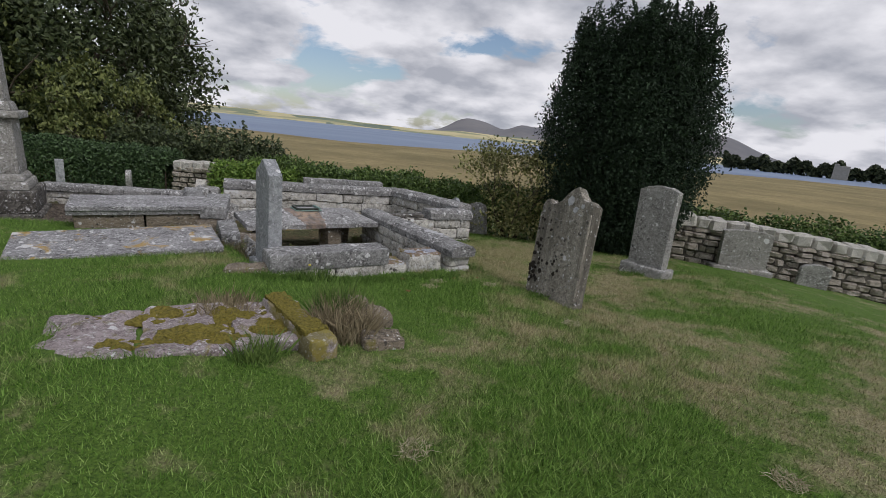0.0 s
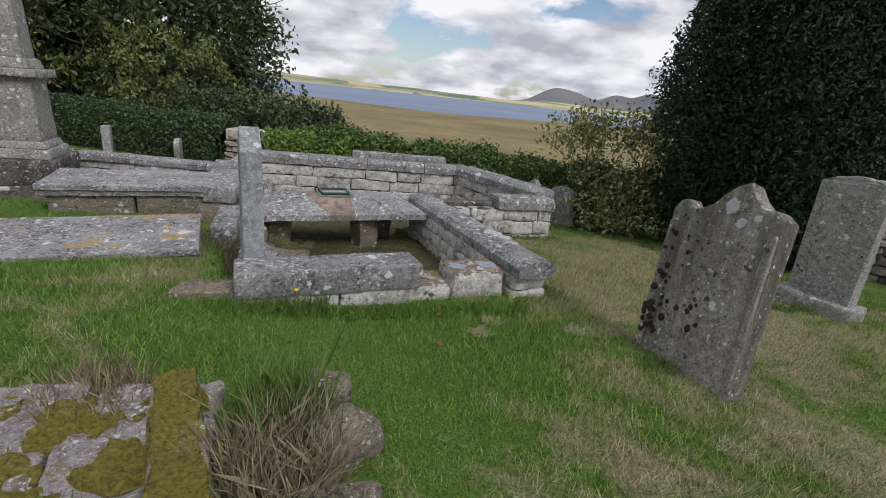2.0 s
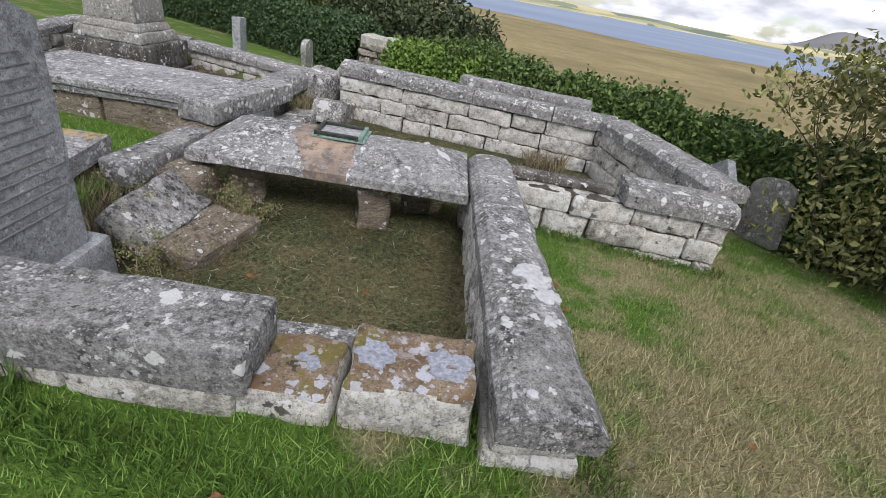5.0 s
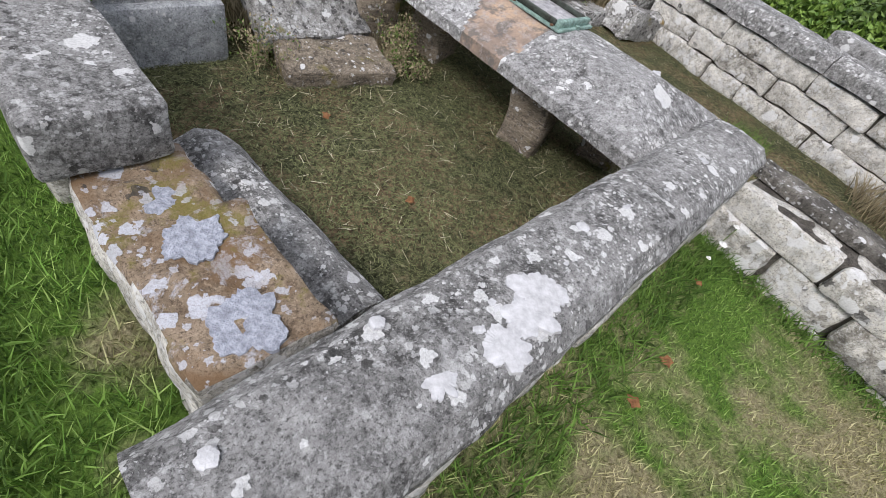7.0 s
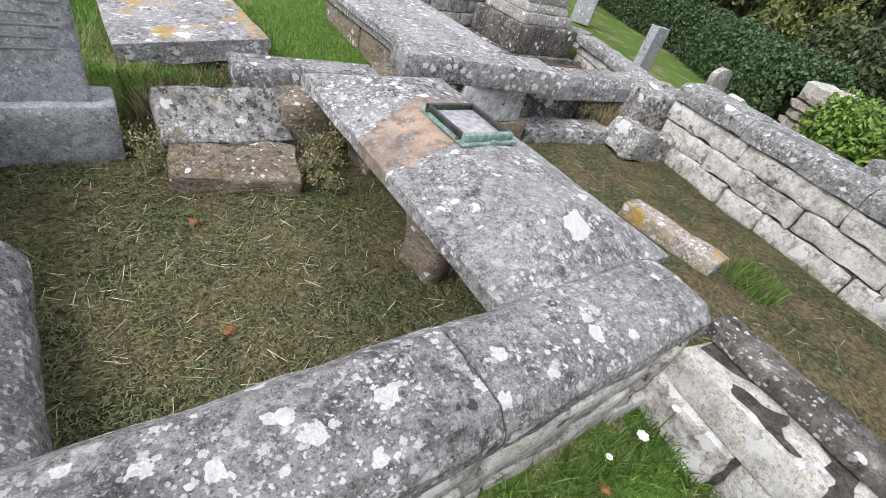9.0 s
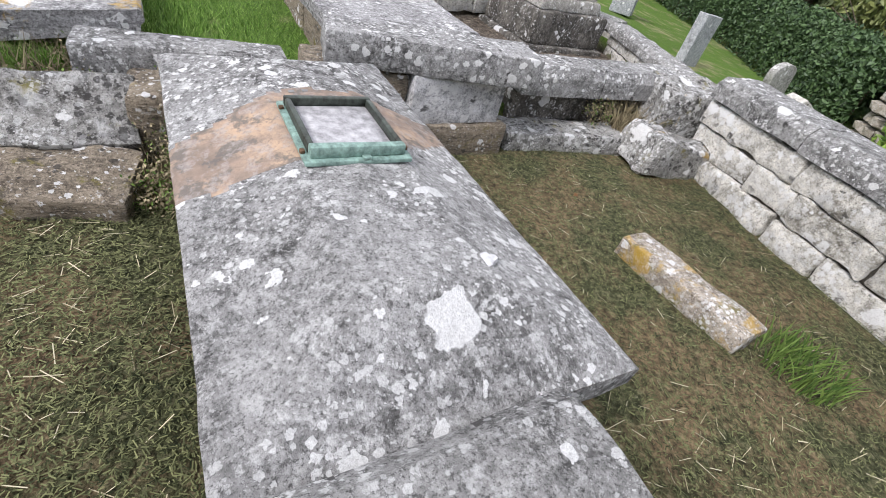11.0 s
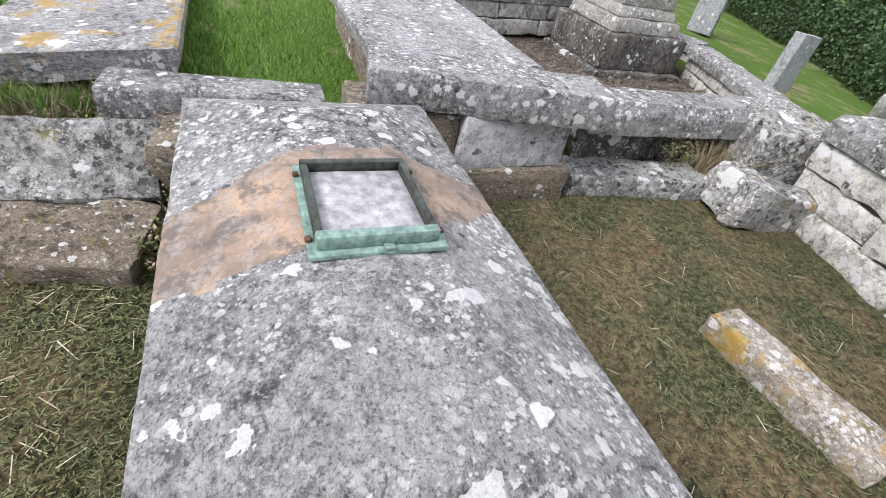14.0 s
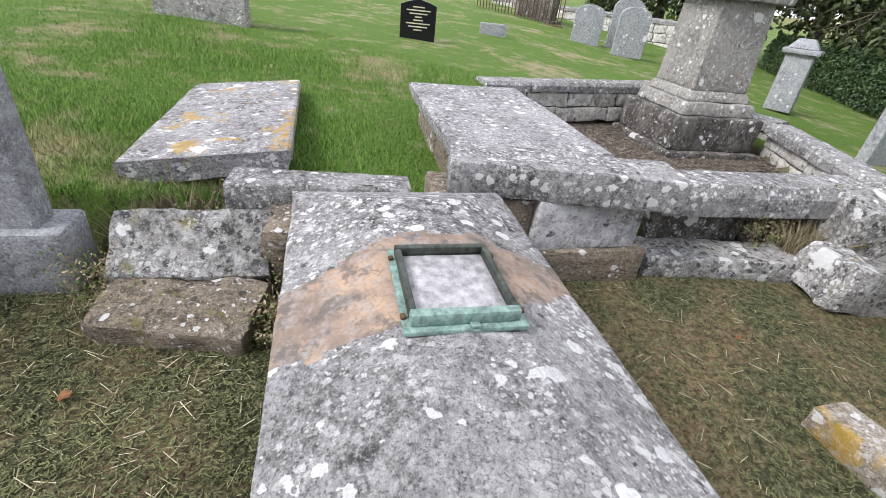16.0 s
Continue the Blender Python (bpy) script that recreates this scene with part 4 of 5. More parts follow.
# ---- the moss-grown flat grave in the grass ----
def flat_grave():
    z = float(lawn(-1.65, 3.0))
    grave = empty("flat_gravestone", -1.62, 3.0, z - 0.05, 27)
    for x, y, l, w, t in ((-0.56, 0.0, 0.54, 0.8, 1.5), (0.0, 0.02, 0.55, 0.84, -1), (0.55, -0.01, 0.52, 0.78, 1)):
        sub("slab_piece", l, w, 0.09, x, y, 0, grave, SLAB_PINK, ry=t, bevel=0.03, rough=0.035, cell=0.05)
    rnd = random.Random(17)
    for x, y, r in ((-0.2, 0.22, 0.17), (0.05, -0.12, 0.2), (0.3, 0.15, 0.22), (0.55, -0.1, 0.2), (0.62, 0.22, 0.15), (-0.35, -0.2, 0.14), (0.25, -0.28, 0.13), (-0.62, 0.25, 0.1), (-0.05, 0.3, 0.12)):
        bm = bmesh.new()
        bmesh.ops.create_icosphere(bm, subdivisions=4, radius=r, matrix=Matrix.Diagonal((rnd.uniform(0.8, 1.3), rnd.uniform(0.6, 0.9), 0.2, 1)))
        roughen(bm, 0.04, 9.0, rnd.random() * 50)
        roughen(bm, 0.012, 45.0, rnd.random() * 50)
        part("moss_cushion", bm, MOSS, grave, "cushion of yellow-green moss").matrix_basis = pose(x, y, 0.075)
    tagged(grave, "flat broken pinkish gravestone overgrown with yellow moss", "gravestone")
    lay("moss_kerb", 0.98, 0.2, 0.22, -0.93, 3.22, -0.24, -50, MOSS_STONE, "long kerb stone thick with yellow-green moss", "kerb stone", bevel=0.035, rough=0.02)
    kerb = bpy.data.objects["moss_kerb"]
    bm = box(0.8, 0.17, 0.04, seed=5, bevel=0.015, rough=0.02, cell=0.02)
    roughen(bm, 0.012, 45.0, 3)
    part("moss_cover", bm, MOSS, kerb, "thick yellow-green moss").matrix_basis = pose(-0.05, 0, 0.2)
    lay("kerb_fragment", 0.3, 0.22, 0.14, -0.28, 3.2, -0.24, 20, SANDY, "broken pinkish kerb fragment in the grass", "stone", bevel=0.03, rough=0.02)
    lay("kerb_fragment", 0.3, 0.26, 0.2, -0.42, 3.55, -0.26, 60, SANDY, "rounded kerb fragment among dry weeds", "stone", bevel=0.06, rough=0.03)
    lay("kerb_fragment", 0.22, 0.18, 0.2, -0.6, 3.85, -0.27, 10, SANDY, "small worn kerb fragment among dry weeds", "stone", bevel=0.05, rough=0.03)
    lay("footing_stone", 0.5, 0.26, 0.16, -1.9, 4.75, -0.33, 22, SANDY, "flat yellowish footing stone at the wall's corner", "stone", bevel=0.035, rough=0.025)


flat_grave()


# ---- leaves and blades ----
RNG = np.random.default_rng(11)


def leaf_mesh(name, pts, size, material, parent=None, slim=0.5, up=0.0, droop=0.0):
    """Small rhombic leaves about the given points, turned at random; up: how far they stand upright."""
    n = len(pts)
    a = RNG.normal(size=(n, 3))
    a[:, 2] += up * 3 - droop * 3
    a /= np.linalg.norm(a, axis=1)[:, None]
    b = np.cross(a, RNG.normal(size=(n, 3)))
    b /= np.linalg.norm(b, axis=1)[:, None] + 1e-9
    s = size * RNG.uniform(0.6, 1.3, (n, 1))
    c = np.cross(a, b) * s * 0.12
    v = np.stack([pts - a * s / 2, pts + b * s * slim / 2 + c, pts + a * s / 2, pts - b * s * slim / 2 + c], 1).reshape(-1, 3)
    return quick(name, v, np.arange(4 * n).reshape(-1, 4), material, parent)


def tube(bm, p0, p1, r0, r1, sides=7):
    p0, p1 = Vector(p0), Vector(p1)
    q = (p1 - p0).to_track_quat("Z", "Y")
    rings = []
    for p, r in ((p0, r0), (p1, r1)):
        rings.append([bm.verts.new(p + q @ Vector((r * math.cos(2 * math.pi * i / sides), r * math.sin(2 * math.pi * i / sides), 0))) for i in range(sides)])
    for i in range(sides):
        f = bm.faces.new((rings[0][i], rings[0][(i + 1) % sides], rings[1][(i + 1) % sides], rings[1][i]))
        f.smooth = True


def limb(bm, p, d, length, r, rnd, depth, tips):
    """A bent, tapering limb that forks."""
    p, d = Vector(p), Vector(d).normalized()
    for i in range(3):
        q = p + d * length / 3
        tube(bm, p, q, r * (1 - i * 0.2), r * (0.8 - i * 0.2))
        p = q
        d = (d + Vector((rnd.uniform(-1, 1), rnd.uniform(-1, 1), rnd.uniform(-0.4, 0.7))) * 0.28).normalized()
        tips.append(p.copy())
    if depth:
        for _ in range(3):
            e = (d + Vector((rnd.uniform(-1, 1), rnd.uniform(-1, 1), rnd.uniform(-0.5, 0.8))) * 0.8).normalized()
            limb(bm, p, e, length * 0.7, r * 0.42, rnd, depth - 1, tips)


def tree(x, y, z, h, crown, clumps, per, leaf, material, label, seed, lean=(0, 0), low=-0.2, clump_r=0.16, name="tree", droop=0.0):
    """Trunk with forking limbs, and a crown of many clumps of leaves (crown: its half-sizes)."""
    rnd = random.Random(seed)
    rng = np.random.default_rng(seed)
    root = empty(name, x, y, z)
    bm, tips = bmesh.new(), []
    top = Vector((lean[0], lean[1], h * 0.42))
    tube(bm, (0, 0, -0.3), top * 0.5, h * 0.035, h * 0.028)
    tube(bm, top * 0.5, top, h * 0.028, h * 0.022)
    for i in range(6):
        a = i * 1.05 + rnd.uniform(-0.3, 0.3)
        limb(bm, top * rnd.uniform(0.6, 1.0), (math.cos(a), math.sin(a), rnd.uniform(0.2, 1.1)), h * 0.26, h * 0.014, rnd, 2, tips)
    part("trunk", bm, BARK, root)
    u = rng.normal(size=(clumps, 3))
    u /= np.linalg.norm(u, axis=1)[:, None]
    u[:, 2] = np.where(u[:, 2] < low, u[:, 2] * 0.4, u[:, 2])
    rad = rng.uniform(0.45, 1.0, (clumps, 1)) ** 0.6 * rng.uniform(0.82, 1.08, (clumps, 1))
    cen = np.array((lean[0], lean[1], h - crown[2])) + u * rad * np.array(crown)
    ball = rng.normal(size=(clumps, per, 3))
    ball *= (rng.uniform(0, 1, (clumps, per, 1)) ** 0.4) / np.linalg.norm(ball, axis=2)[:, :, None]
    pts = (cen[:, None, :] + ball * np.array(crown) * clump_r * rng.uniform(0.7, 1.6, (clumps, 1, 1))).reshape(-1, 3)
    leaf_mesh("crown", pts, leaf, material, root, 0.55, droop=droop)
    return tagged(root, label, "tree")


tree(-14.0, 19.0, -2.2, 9.6, (4.3, 4.2, 4.6), 330, 120, 0.22, LEAF_DARK, "broad dark-leaved tree beyond the boundary wall", 5, low=-0.9)
tree(-18.5, 16.5, -2.0, 9.5, (4.2, 4.2, 4.6), 280, 110, 0.24, LEAF_DARK, "dark-leaved tree beyond the ivy hedge", 6, low=-0.9)
tree(-11.6, 16.2, -1.9, 4.8, (2.0, 1.8, 2.0), 120, 70, 0.16, LEAF_OLIVE, "olive-green tree with drooping sprays of leaves", 7, low=-0.9, droop=0.4)
tree(-15.3, 15.6, -1.9, 6.6, (2.2, 2.0, 2.7), 110, 80, 0.18, LEAF_OLIVE, "olive-green spreading tree by the ivy hedge", 8, low=-0.9, droop=0.4)
tree(-24.0, 13.5, -1.5, 9.0, (4.5, 4.5, 4.2), 150, 90, 0.3, LEAF_DARK, "dark tree behind the far headstones", 9, low=-0.9)
tree(-30.0, 8.0, -1.2, 9.0, (4.5, 5.0, 4.4), 150, 90, 0.32, LEAF_DARK, "dark tree behind the far wall", 10, low=-0.9)


def yew():
    """Irish yew: a bundle of upright spires, dense with dark needles."""
    root = empty("yew_tree", 3.9, 10.4, -0.95)
    rng = np.random.default_rng(3)
    bm = bmesh.new()
    for i in range(9):
        a = i * 0.7
        tube(bm, (0.25 * math.cos(a), 0.25 * math.sin(a), -0.2), (0.95 * math.cos(a), 0.95 * math.sin(a), 2.4), 0.12, 0.06)
    part("trunk", bm, BARK, root)
    pts = []
    for i in range(120):
        a = rng.uniform(0, 2 * math.pi)
        r = 1.5 * math.sqrt(rng.uniform(0.02, 1))
        top = 5.1 - 0.3 * (r / 1.75) ** 2 + rng.uniform(-0.4, 0.2)
        n = 1500
        t = rng.uniform(0, 1, n)
        swell = np.sin(np.clip(t, 0, 1) * math.pi) ** 0.45 * (1 - 0.35 * t ** 4)
        rad = rng.uniform(0.5, 1.0, n) ** 0.5 * swell * rng.uniform(0.36, 0.5)
        b = rng.uniform(0, 2 * math.pi, n)
        rad *= 1 + 0.28 * np.sin(t * rng.uniform(34, 48) + 2.5 * np.sin(b + a)) + 0.1 * np.sin(3 * b + t * 20)
        spread = 0.6 + 0.5 * np.sin(np.clip(t * 1.25, 0, 1) * math.pi * 0.72)
        pts.append(np.stack([math.cos(a) * r * spread + rad * np.cos(b), math.sin(a) * r * spread + rad * np.sin(b), 0.15 + t * (top - 0.15) + rng.normal(0, 0.05, n)], 1))
    leaf_mesh("foliage", np.concatenate(pts), 0.075, LEAF_YEW, root, 0.45, up=0.2)
    tagged(root, "tall dark Irish yew with a ragged spired top", "tree")


yew()


def hedge(name, line, width, top, base, n, size, material, label, rough=0.25, tall=0.0, seed=0):
    """A hedge along a line of plan points: leaves thick over its bumpy hull."""
    rng = np.random.default_rng(seed)
    line = np.array(line, float)
    seg = np.diff(line, axis=0)
    lens = np.hypot(seg[:, 0], seg[:, 1])
    which = rng.choice(len(seg), n, p=lens / lens.sum())
    t = rng.uniform(0, 1, n)
    c = line[which] + seg[which] * t[:, None]
    nrm = np.stack([-seg[which, 1], seg[which, 0]], 1) / lens[which][:, None]
    a = rng.uniform(0, math.pi, n)
    along = c[:, 0] * 1.0 + c[:, 1] * 0.3
    bump = 1 + rough * (0.5 * np.sin(along * 2.3 + seed) + 0.5 * np.sin(along * 5.9 + 2 * seed) + 0.4 * np.clip(rng.normal(size=n), -1, 1))
    r = rng.uniform(0.7, 1.0, n)
    off = np.sign(np.cos(a)) * np.abs(np.cos(a)) ** 0.6 * width / 2 * r * bump
    hgt = np.abs(np.sin(a)) ** 0.6 * r
    zb = lawn(c[:, 0], c[:, 1]) if base is None else np.full(n, base)
    z = zb + (top - zb) * hgt * (1 + (bump - 1) * 0.35) + tall * np.clip(rng.normal(size=n), 0, 1.6) ** 3 * 0.06 * (hgt > 0.8) * (np.sin(along * 9) > -0.2)
    pts = np.stack([c[:, 0] + nrm[:, 0] * off, c[:, 1] + nrm[:, 1] * off, z], 1)
    root = empty(name, *line[0], float(zb.mean()))
    core = bmesh.new()
    for (x0, y0), (x1, y1) in zip(line[:-1], line[1:]):
        for s in range(max(1, int(math.hypot(x1 - x0, y1 - y0) / 0.5))):
            k = (s + 0.5) / max(1, int(math.hypot(x1 - x0, y1 - y0) / 0.5))
            px, py = x0 + (x1 - x0) * k - line[0][0], y0 + (y1 - y0) * k - line[0][1]
            tube(core, (px, py, -0.4), (px + 0.1 * math.sin(s * 3), py, (top - float(zb.mean())) * 0.8), 0.03, 0.01, 5)
    part("woody_frame", core, BARK, root)
    leaf_mesh("foliage", pts - np.array(root.matrix_world.translation), size, material, root, 0.6)
    return tagged(root, label, "hedge")


hedge("hedge", [(-5.2, wall_line(-5.2) + 0.1), (-1, wall_line(-1) + 0.15), (4.2, wall_line(4.2) + 0.2)], 1.3, 0.3, None, 46000, 0.085, LEAF_HEDGE, "long unclipped green hedge behind the plot walls", tall=0.5, seed=2)
hedge("hedge", [(-6.0, wall_line(-6) - 0.1), (-3.6, wall_line(-3.6) - 0.15)], 1.2, 0.12, None, 12000, 0.09, LEAF_BRIGHT, "bright green bushy hedge end by the rubble wall", seed=4)
hedge("hedge", [(4.6, wall_line(4.6) + 0.75), (9, wall_line(9) + 0.75), (15, wall_line(15) + 0.75)], 1.0, 0.3, None, 26000, 0.09, LEAF_HEDGE, "green hedge growing behind the rubble wall", tall=0.6, seed=5)
hedge("ivy_hedge", [(-7.6, 13.35), (-10.5, 14.0), (-14.0, 14.3), (-19.0, 13.4), (-23.0, 12.4)], 1.2, 0.2, None, 60000, 0.09, LEAF_IVY, "dark ivy-covered bank along the boundary", rough=0.15, seed=6)
hedge("shrubs", [(-11.5, 15.6), (-7.5, 14.9), (-4.8, 14.2)], 1.6, 0.75, -1.6, 16000, 0.13, LEAF_DARK, "dark shrubs beyond the boundary wall", rough=0.4, seed=7)


def bush():
    root = empty("bush", 1.75, 10.95, -0.95)
    rnd, rng = random.Random(12), np.random.default_rng(12)
    bm, tips = bmesh.new(), []
    for i in range(9):
        a = i * 0.75
        limb(bm, (0.06 * math.cos(a), 0.06 * math.sin(a), -0.1), (0.45 * math.cos(a), 0.45 * math.sin(a), 1.0), 1.15, 0.022, rnd, 2, tips)
    part("woody_frame", bm, BARK, root)
    tips = np.array([tuple(t) for t in tips])
    tips = tips[(tips[:, 2] < 2.75)]
    pts = (tips[:, None, :] + rng.normal(size=(len(tips), 11, 3)) * 0.11).reshape(-1, 3)
    low = rng.normal(size=(1700, 3)) * np.array((0.42, 0.35, 0.3)) + np.array((0.1, -0.1, 0.65))
    pts = np.concatenate([pts, low])
    leaf_mesh("foliage", pts, 0.085, LEAF_BUSH, root, 0.6)
    tagged(root, "open yellowing deciduous bush beside the yew", "bush")


bush()


# ---- weeds, tufts and flowers ----
def tuft(name, x, y, z, r, h, n, material, label, category="weeds", width=0.0035, lie=0.35):
    a, d = RNG.uniform(0, 2 * math.pi, n), r * np.sqrt(RNG.uniform(0, 1, n))
    base = np.stack([d * np.cos(a), d * np.sin(a), np.full(n, -0.02)], 1)
    out = RNG.normal(size=(n, 3)) * np.array((lie, lie, 0.1)) + np.array((0, 0, 1.0))
    tip = base + out * h * RNG.uniform(0.4, 1.0, (n, 1))
    mid = (base + tip) / 2 + np.array((0, 0, 0.1)) * h
    side = np.cross(out, RNG.normal(size=(n, 3)))
    side = side / np.linalg.norm(side, axis=1)[:, None] * width
    v = np.stack([base - side, base + side, mid + side * 0.8, tip, mid - side * 0.8], 1).reshape(-1, 3)
    i = np.arange(n)[:, None] * 5
    ob = quick(name, v, i + np.array([[0, 1, 2, 3, 4]]), material)
    at(ob, x, y, z)
    return tagged(ob, label, category, kind="stuff")


def weed_clump(x, y, z, r, h, n):
    """Branching weeds: thin stems that carry many small dry and green leaves."""
    root = empty("weed_clump", x, y, z)
    bm = bmesh.new()
    rnd = random.Random(int(n + 100 * r))
    tips = []
    for i in range(14):
        a, d = rnd.uniform(0, 6.28), r * math.sqrt(rnd.random())
        limb(bm, (d * math.cos(a), d * math.sin(a), -0.03), (rnd.uniform(-0.5, 0.5), rnd.uniform(-0.5, 0.5), 1.0), h * rnd.uniform(0.35, 0.7), 0.0028, rnd, 1, tips)
    tagged(part("stems", bm, WEED, root), kind="stuff")
    tips = np.array([tuple(t) for t in tips])
    for name, share, material in (("dry_leaves", 4, WEED), ("green_leaves", 2, WEED_GREEN)):
        pts = (tips[:, None, :] + RNG.normal(size=(len(tips), share, 3)) * 0.022).reshape(-1, 3)
        tagged(leaf_mesh(name, pts, 0.019, material, root, 0.55), kind="stuff")
    tagged(root, "seeding weeds with dry and green leaves between the stones", "weeds")


tuft("dry_weeds", -0.58, 3.35, -0.2, 0.25, 0.3, 1500, WEED, "dry grey weeds between the kerb stones")
tuft("grass_tuft", -0.72, 3.6, -0.2, 0.2, 0.38, 500, WEED_GREEN, "long green grass among the kerb stones", "grass")
tuft("grass_tuft", -1.05, 2.78, -0.2, 0.14, 0.24, 420, WEED_GREEN, "bright grass tuft beside the mossy kerb", "grass")
tuft("dry_weeds", -1.55, 3.45, -0.16, 0.24, 0.18, 600, WEED, "dry brown weeds on the flat grave")
tuft("dry_weeds", -2.45, 5.75, -0.5, 0.22, 0.24, 600, WEED, "dry weeds between the headstone and the ledger slab")
tuft("dry_weeds", -2.75, 5.75, -0.42, 0.26, 0.22, 700, WEED, "dry weeds under the ledger slab's edge")
tuft("dry_weeds", -2.35, 6.55, -0.6, 0.12, 0.17, 220, WEED, "dry weeds at the tomb's end")
tuft("dry_weeds", -4.55, 9.05, -0.6, 0.16, 0.3, 300, WEED, "dry weeds among the fallen wall stones")
tuft("dry_weeds", -1.35, 4.9, -0.28, 0.25, 0.16, 500, WEED_GREEN, "low green weeds at the foot of the front block")
tuft("dry_weeds", -2.3, 9.6, -0.72, 0.2, 0.2, 300, WEED_GREEN, "green weeds in the second plot")
tuft("dry_weeds", -1.6, 10.6, -0.72, 0.3, 0.3, 400, WEED, "dry weeds in the corner of the second plot")
for x, y, z, r, h, n in ((-2.02, 5.82, -0.6, 0.12, 0.26, 260), (-2.42, 6.62, -0.6, 0.1, 0.3, 260), (-2.2, 6.62, -0.6, 0.1, 0.2, 200), (-2.62, 5.95, -0.42, 0.16, 0.2, 420), (-2.85, 6.15, -0.4, 0.14, 0.22, 300), (-4.5, 8.8, -0.6, 0.12, 0.26, 220)):
    weed_clump(x, y, z, r, h, n)
for x0, y0, x1, y1 in ((0.62, 6.15, -0.85, 8.25), (-0.95, 8.25, 0.75, 9.15), (-1.7, 4.55, 0.3, 5.6), (1.25, 5.0, 1.75, 5.3), (3.0, 7.0, 3.7, 7.3)):
    for k in np.linspace(0, 1, max(3, int(math.hypot(x1 - x0, y1 - y0) / 0.16))):
        x, y = x0 + (x1 - x0) * k, y0 + (y1 - y0) * k
        tuft("grass_tuft", x, y, float(height(x, y)), 0.12, 0.11, 130, EDGE_GRASS, "longer green grass along the stones", "grass", 0.003, 0.5)


def flower(x, y, z, material, r, label, petals=7):
    root = empty("flower", x, y, float(z))
    bm = bmesh.new()
    tube(bm, (0, 0, -0.05), (0.01, 0, 0.12), 0.003, 0.002, 5)
    part("stem", bm, WEED_GREEN, root)
    bm = bmesh.new()
    for i in range(petals):
        a = 2 * math.pi * i / petals
        bmesh.ops.create_icosphere(bm, subdivisions=1, radius=r * 0.42, matrix=Matrix.Translation((r * 0.7 * math.cos(a), r * 0.7 * math.sin(a), 0.12)) @ Matrix.Diagonal((1, 1, 0.4, 1)))
    bmesh.ops.create_icosphere(bm, subdivisions=1, radius=r * 0.5, matrix=Matrix.Translation((0, 0, 0.125)))
    part("bloom", bm, material, root)
    tagged(root, label, "flower")


flower(-0.72, 8.1, -0.5, PETAL, 0.021, "white flower head in the grass by the wall")
flower(-0.86, 8.28, -0.5, PETAL, 0.017, "small white flower head in the grass by the wall")
flower(-0.62, 7.95, -0.5, PETAL, 0.012, "tiny white flower in the grass by the wall")
flower(-1.3, 4.86, -0.26, YELLOW_PETAL, 0.018, "yellow flower at the foot of the block")


def dead_leaf(x, y, z, yaw, size=0.05):
    bm = bmesh.new()
    rim = [(math.cos(t) * size * 0.5 * (1 + 0.25 * math.cos(5 * t)), math.sin(t) * size * 0.4 * (1 + 0.25 * math.cos(5 * t)), 0.006 * math.sin(2 * t)) for t in np.linspace(0, 2 * math.pi, 15)[:-1]]
    top = [bm.verts.new(p) for p in rim]
    low = [bm.verts.new((p[0], p[1], p[2] - 0.0015)) for p in rim]
    bm.faces.new(top)
    bm.faces.new(low[::-1])
    for i in range(len(top)):
        bm.faces.new((top[i], low[i], low[(i + 1) % len(top)], top[(i + 1) % len(top)]))
    return tagged(at(part("dead_leaf", bm, DEAD_LEAF), x, y, z, yaw, 8, 5), "curled brown dead leaf lying on the grass", "leaf", "fallen leaves")


rnd_leaf = random.Random(8)
for lx, ly in ((-0.15, 7.55), (0.02, 7.3), (-0.6, 8.0), (0.35, 6.75), (0.6, 5.6), (0.3, 5.45), (-0.3, 5.2), (1.1, 6.9), (1.7, 6.2), (-0.2, 4.7), (-3.4, 8.6), (-2.2, 8.3), (-1.6, 6.2), (-1.0, 6.6)):
    dead_leaf(lx, ly, float(height(lx, ly)) + 0.03, rnd_leaf.uniform(0, 360), rnd_leaf.uniform(0.035, 0.06))
for cx, cy in ((0.03, 5.02), (0.1, 5.26), (0.73, 5.36), (0.05, 1.96), (1.41, 4.16), (1.89, 1.95)):
    tuft("hay_clump", cx, cy, float(height(cx, cy)) + 0.03, 0.08, 0.03, 220, STRAW, "small heap of dry cut grass on the lawn", "hay", 0.0018, 1.3)


